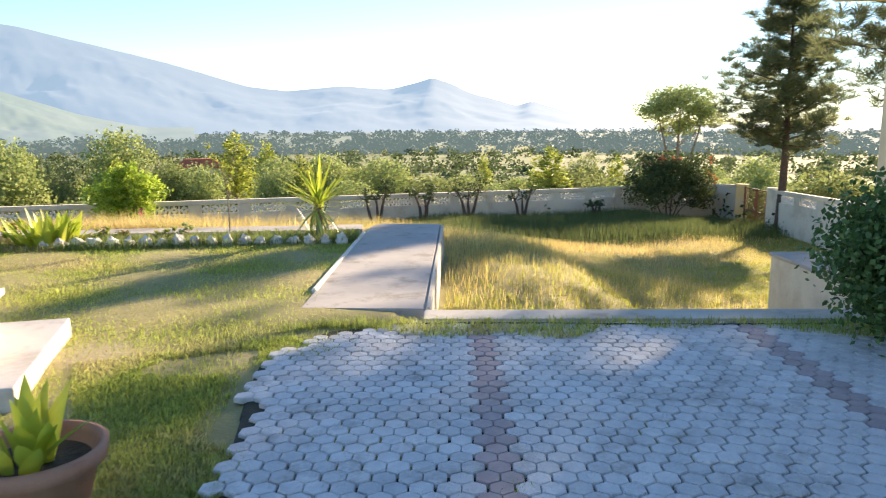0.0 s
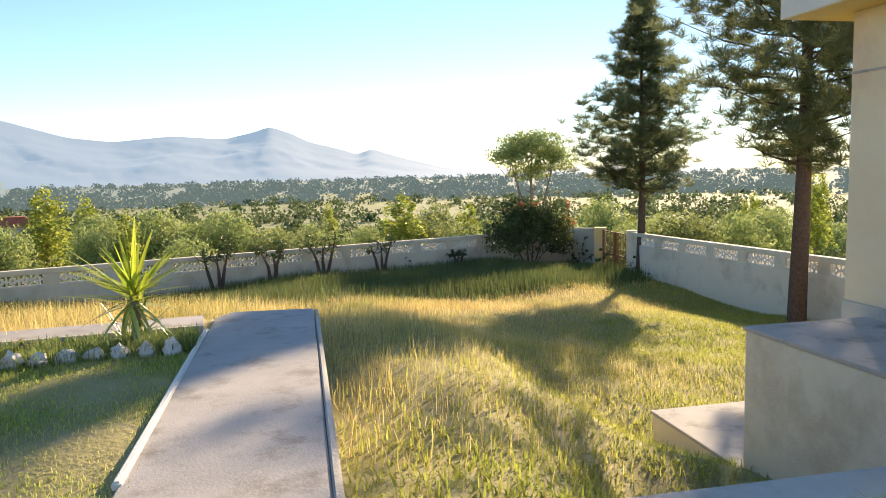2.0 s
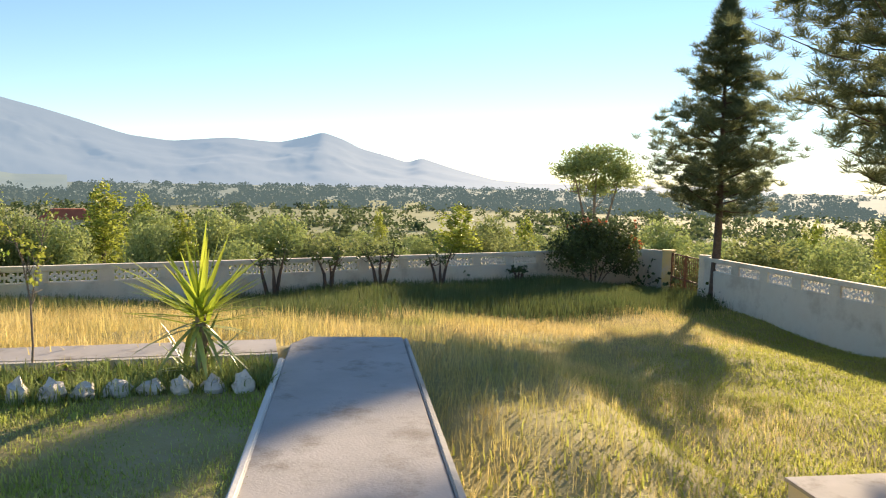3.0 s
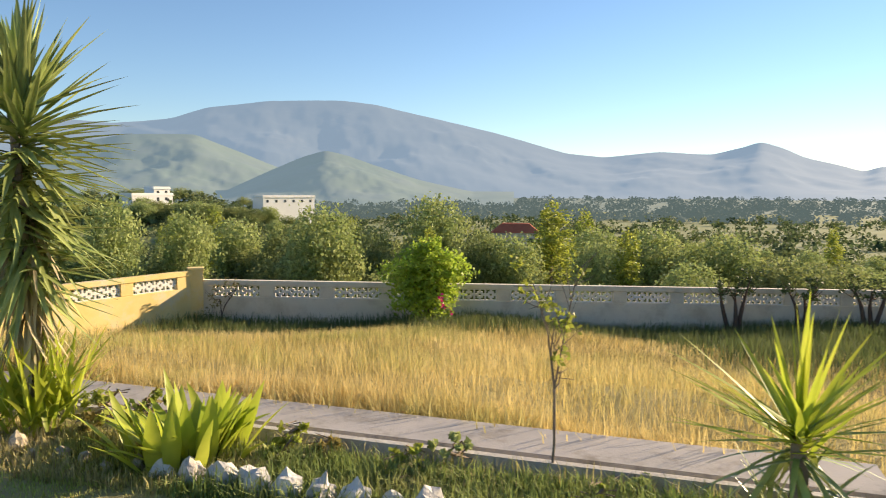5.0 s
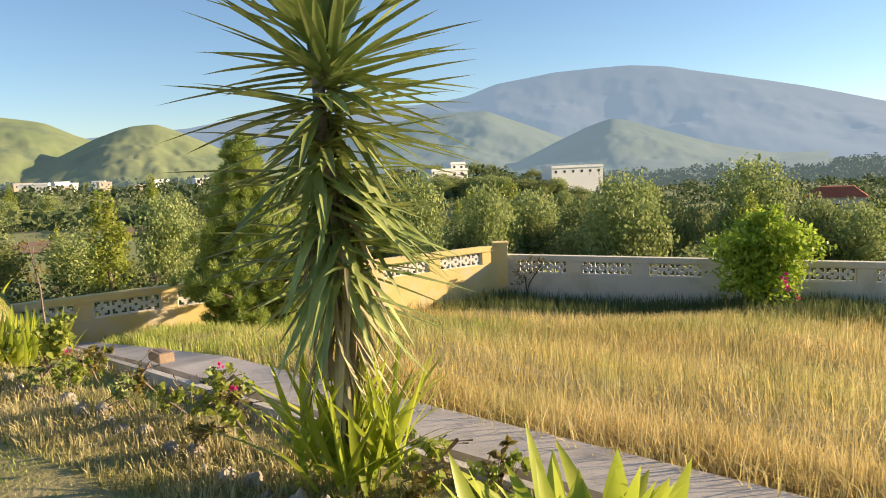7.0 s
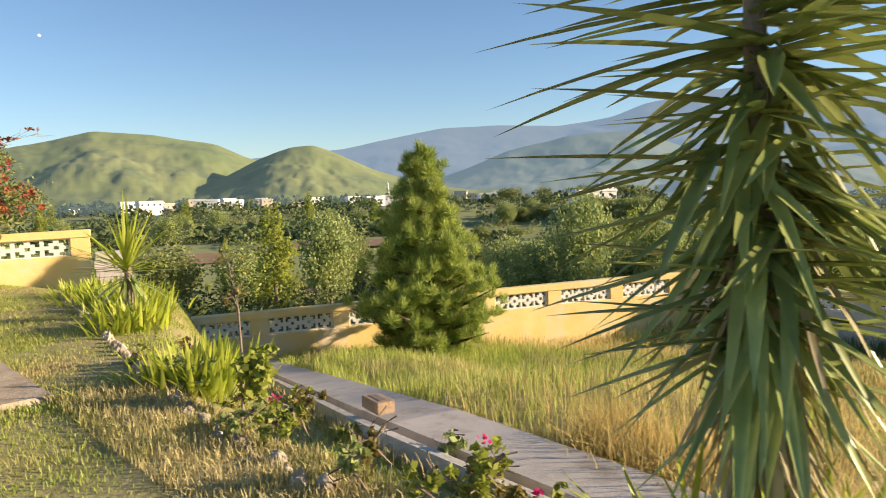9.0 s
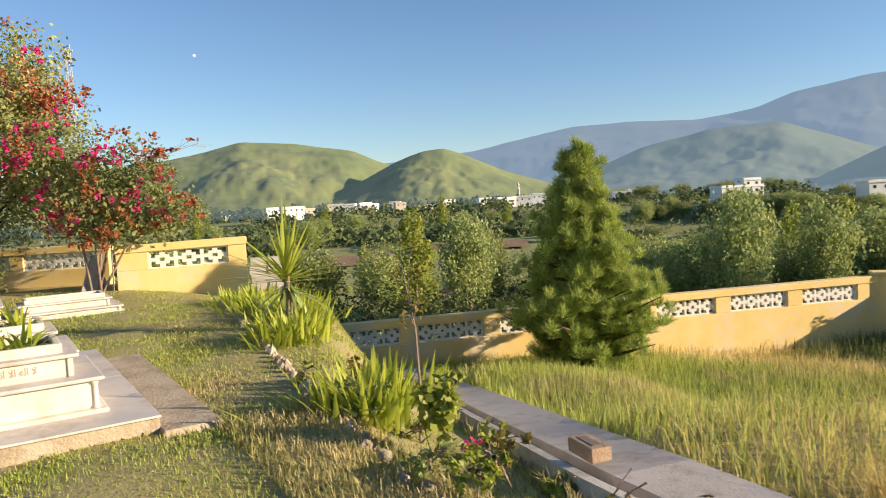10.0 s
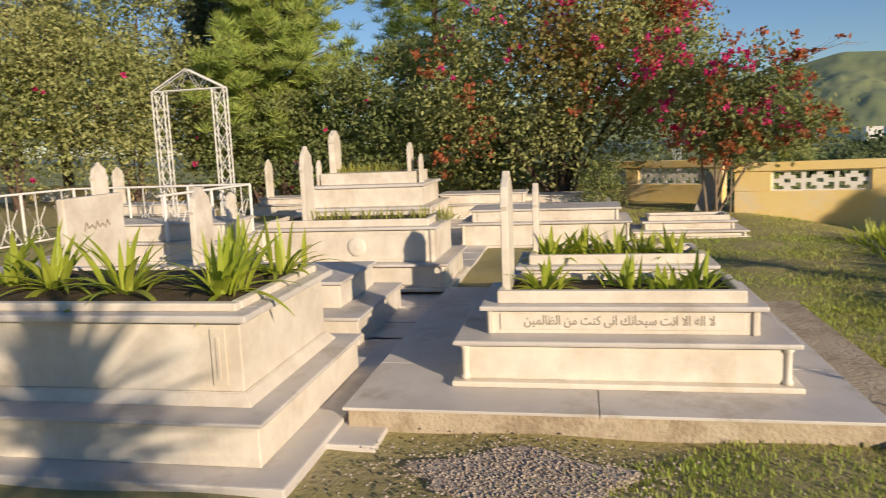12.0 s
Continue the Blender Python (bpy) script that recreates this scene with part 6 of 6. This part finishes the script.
def far_woods(name, n, r0, r1, size, mat, label, az0=-88, az1=100, k=36, card=0.38):
    """Many rough clumps as one mesh."""
    az = np.radians(rng.uniform(az0, az1, n))
    r = r0 * (r1 / r0) ** rng.uniform(0, 1, n)
    x, y = r * np.sin(az), 15 + r * np.cos(az)
    ok = ~inside(WALLED, x, y)
    gaps = patch(x, y, r * 0.06 + 6, 3.0) > 0.06
    gaps &= (np.degrees(az) > -28) | (r > 130) | (patch(x, y, 5.0, 1.0) > 0.52)
    for fx, fy, fw, fd, _ in FIELDS:
        gaps &= np.hypot(x - fx, y - fy) > 0.5 * fw
        back = ((x * fx + (y - 15) * (fy - 15)) / math.hypot(fx, fy - 15))
        side_ = np.abs((x * (fy - 15) - (y - 15) * fx) / math.hypot(fx, fy - 15))
        gaps &= ~((side_ < 0.4 * fw) & (back < math.hypot(fx, fy - 15)) & (back > math.hypot(fx, fy - 15) - 9))
    x, y, r = x[ok & gaps], y[ok & gaps], r[ok & gaps]
    z = ground(x, y)
    s = size * rng.uniform(0.6, 1.35, len(x)) * (r / r0) ** 0.25
    c = np.repeat(np.stack([x, y, z], -1), k, 0)
    ss = np.repeat(s, k)[:, None]
    o = unit(len(c)) * (rng.uniform(0, 1, (len(c), 1)) ** 0.35)
    o[:, 2] = np.abs(o[:, 2])
    pos = c + o * ss * np.array([1.0, 1.0, 0.95])
    v, f = leaf_cards(pos, 1.0, 0.8)
    v = pos.repeat(4, 0) + (v - pos.repeat(4, 0)) * np.repeat(ss, 4, 0) * card
    return tagged(soup(name, v, f, mat), label, "woods", kind="stuff")


far_woods("valley_scrub", 1500, 27, 100, 1.6, "understory", "dense scrub below the garden, darkened as if shadowed", k=220, card=0.10)
far_woods("valley_scrub", 2300, 90, 280, 2.5, "leaf", "dense olive scrub filling the valley", k=90, card=0.17)
far_woods("valley_woods", 3600, 120, 700, 3.2, "woods", "dense woods on the valley floor")
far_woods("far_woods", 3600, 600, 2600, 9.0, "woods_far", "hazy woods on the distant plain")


def field_patch(cx, cy, w, d, yaw):
    n = 14
    vs = []
    for i in range(n):
        for j in range(n):
            u_, w_ = (i / (n - 1) - 0.5) * w, (j / (n - 1) - 0.5) * d
            px, py = cx + u_ * math.cos(yaw) - w_ * math.sin(yaw), cy + u_ * math.sin(yaw) + w_ * math.cos(yaw)
            vs.append((px, py, gz(px, py) + 0.15 + 0.05 * math.sin(u_ * 4)))
    ix = np.arange(n * n).reshape(n, n)
    q = np.stack([ix[:-1, :-1], ix[1:, :-1], ix[1:, 1:], ix[:-1, 1:]], -1).reshape(-1, 4)
    return tagged(soup("ploughed_field", vs, q, "ploughed"), "ploughed red-brown terraced field", "field", kind="structure")


for fx, fy, fw, fd, fa in FIELDS:
    field_patch(fx, fy, fw, fd, fa)


def village_house(x, y, w, d, h, label, mat="house_white", storeys=1, yaw=0.0, top=0.0, red=False):
    t = empty("village_house", pose(x, y, top - h, 0, 0, yaw), label, "house")
    part("wall", boxes([(-w / 2, w / 2, -d / 2, d / 2, -14, h)], 0.05), mat, t)
    if red:
        part("roof", frustum(-w / 2 - .5, w / 2 + .5, -d / 2 - .5, d / 2 + .5, h, h + 2.0, min(w, d) * 0.36), "roof_red", t)
    else:
        part("roof", boxes([(-w / 2 - .3, w / 2 + .3, -d / 2 - .3, d / 2 + .3, h, h + 0.35)], 0.04), mat, t)
        part("parapet", boxes(rim(-w / 2 - .1, w / 2 + .1, -d / 2 - .1, d / 2 + .1, h + 0.35, h + 0.9, 0.25), 0.03), mat, t)
    for s in range(storeys):
        zz = h * (s + 0.35) / storeys
        for k in range(max(2, int(w / 3.2))):
            xx = -w / 2 + (k + 0.5) * w / max(2, int(w / 3.2))
            part("window", boxes([(xx - 0.45, xx + 0.45, -d / 2 - 0.06, -d / 2 + 0.05, zz, zz + 1.0)], 0.02), "window_dark", t)
    return t


village_house(23.5, 175, 10, 7, 3.5, "far house with a red tiled roof among trees", "house_buff", 1, -8, -7.6, True)
village_house(-91, 265, 15, 8, 3.0, "white two-storey house on the village ridge", "house_white", 1, 50, -0.6)
village_house(-88, 267, 6, 6, 4.6, "white upper house block on the village ridge", "house_white", 2, 50, 1.6)
village_house(-49, 292, 22, 8, 2.8, "pale house with a red-edged roof on the ridge", "house_white", 1, 40, -1.3)
rs = np.random.default_rng(21)
# taller trees round the ridge houses
for i in range(84):
    az = radians(rs.uniform(-27, -2))
    r = rs.uniform(244, 259) if i % 4 else rs.uniform(300, 330)
    px, py = r * math.sin(az), 15 + r * math.cos(az)
    c = copy_thing(KINDS[[2, 3, 1, 2][i % 4]], pose(px, py, gz(px, py) - 0.2, 0, 0, rs.uniform(0, 360)))
    s = rs.uniform(0.95, 1.3) if i % 4 else rs.uniform(1.0, 1.5)
    c.scale = (s * 1.3, s * 1.3, s)
for i in range(34):
    az = radians(rs.uniform(-58, -18))
    r = rs.uniform(430, 720)
    village_house(r * math.sin(az), 15 + r * math.cos(az), rs.uniform(8, 15), 8, rs.uniform(2.6, 3.8), "pale flat-roofed house in the hillside village", ["house_white", "house_buff", "house_white"][i % 3], 1, math.degrees(-az) + rs.uniform(-10, 30), 0.6 + r * rs.uniform(-0.009, -0.001))
mn = empty("minaret", pose(-449, 645, -4), "slim white minaret in the village", "minaret")
part("tower", lathe([(1.3, -2), (1.3, 9), (1.8, 9.2), (1.8, 9.8), (0.9, 10), (0.9, 13), (1.2, 13.2), (0.02, 17)], 12), "house_white", mn)

# ---- moon ----
moon_dir = Vector((math.sin(radians(-59.2)), math.cos(radians(-59.2)), math.tan(radians(11.2)))).normalized()
bm = bmesh.new()
bmesh.ops.create_uvsphere(bm, u_segments=24, v_segments=16, radius=8)
mo = part("moon", bm, "moon")
mo.location = Vector((0, 15, 0)) + moon_dir * 4300
tagged(mo, "pale daytime moon in the blue sky", "moon", kind="structure")
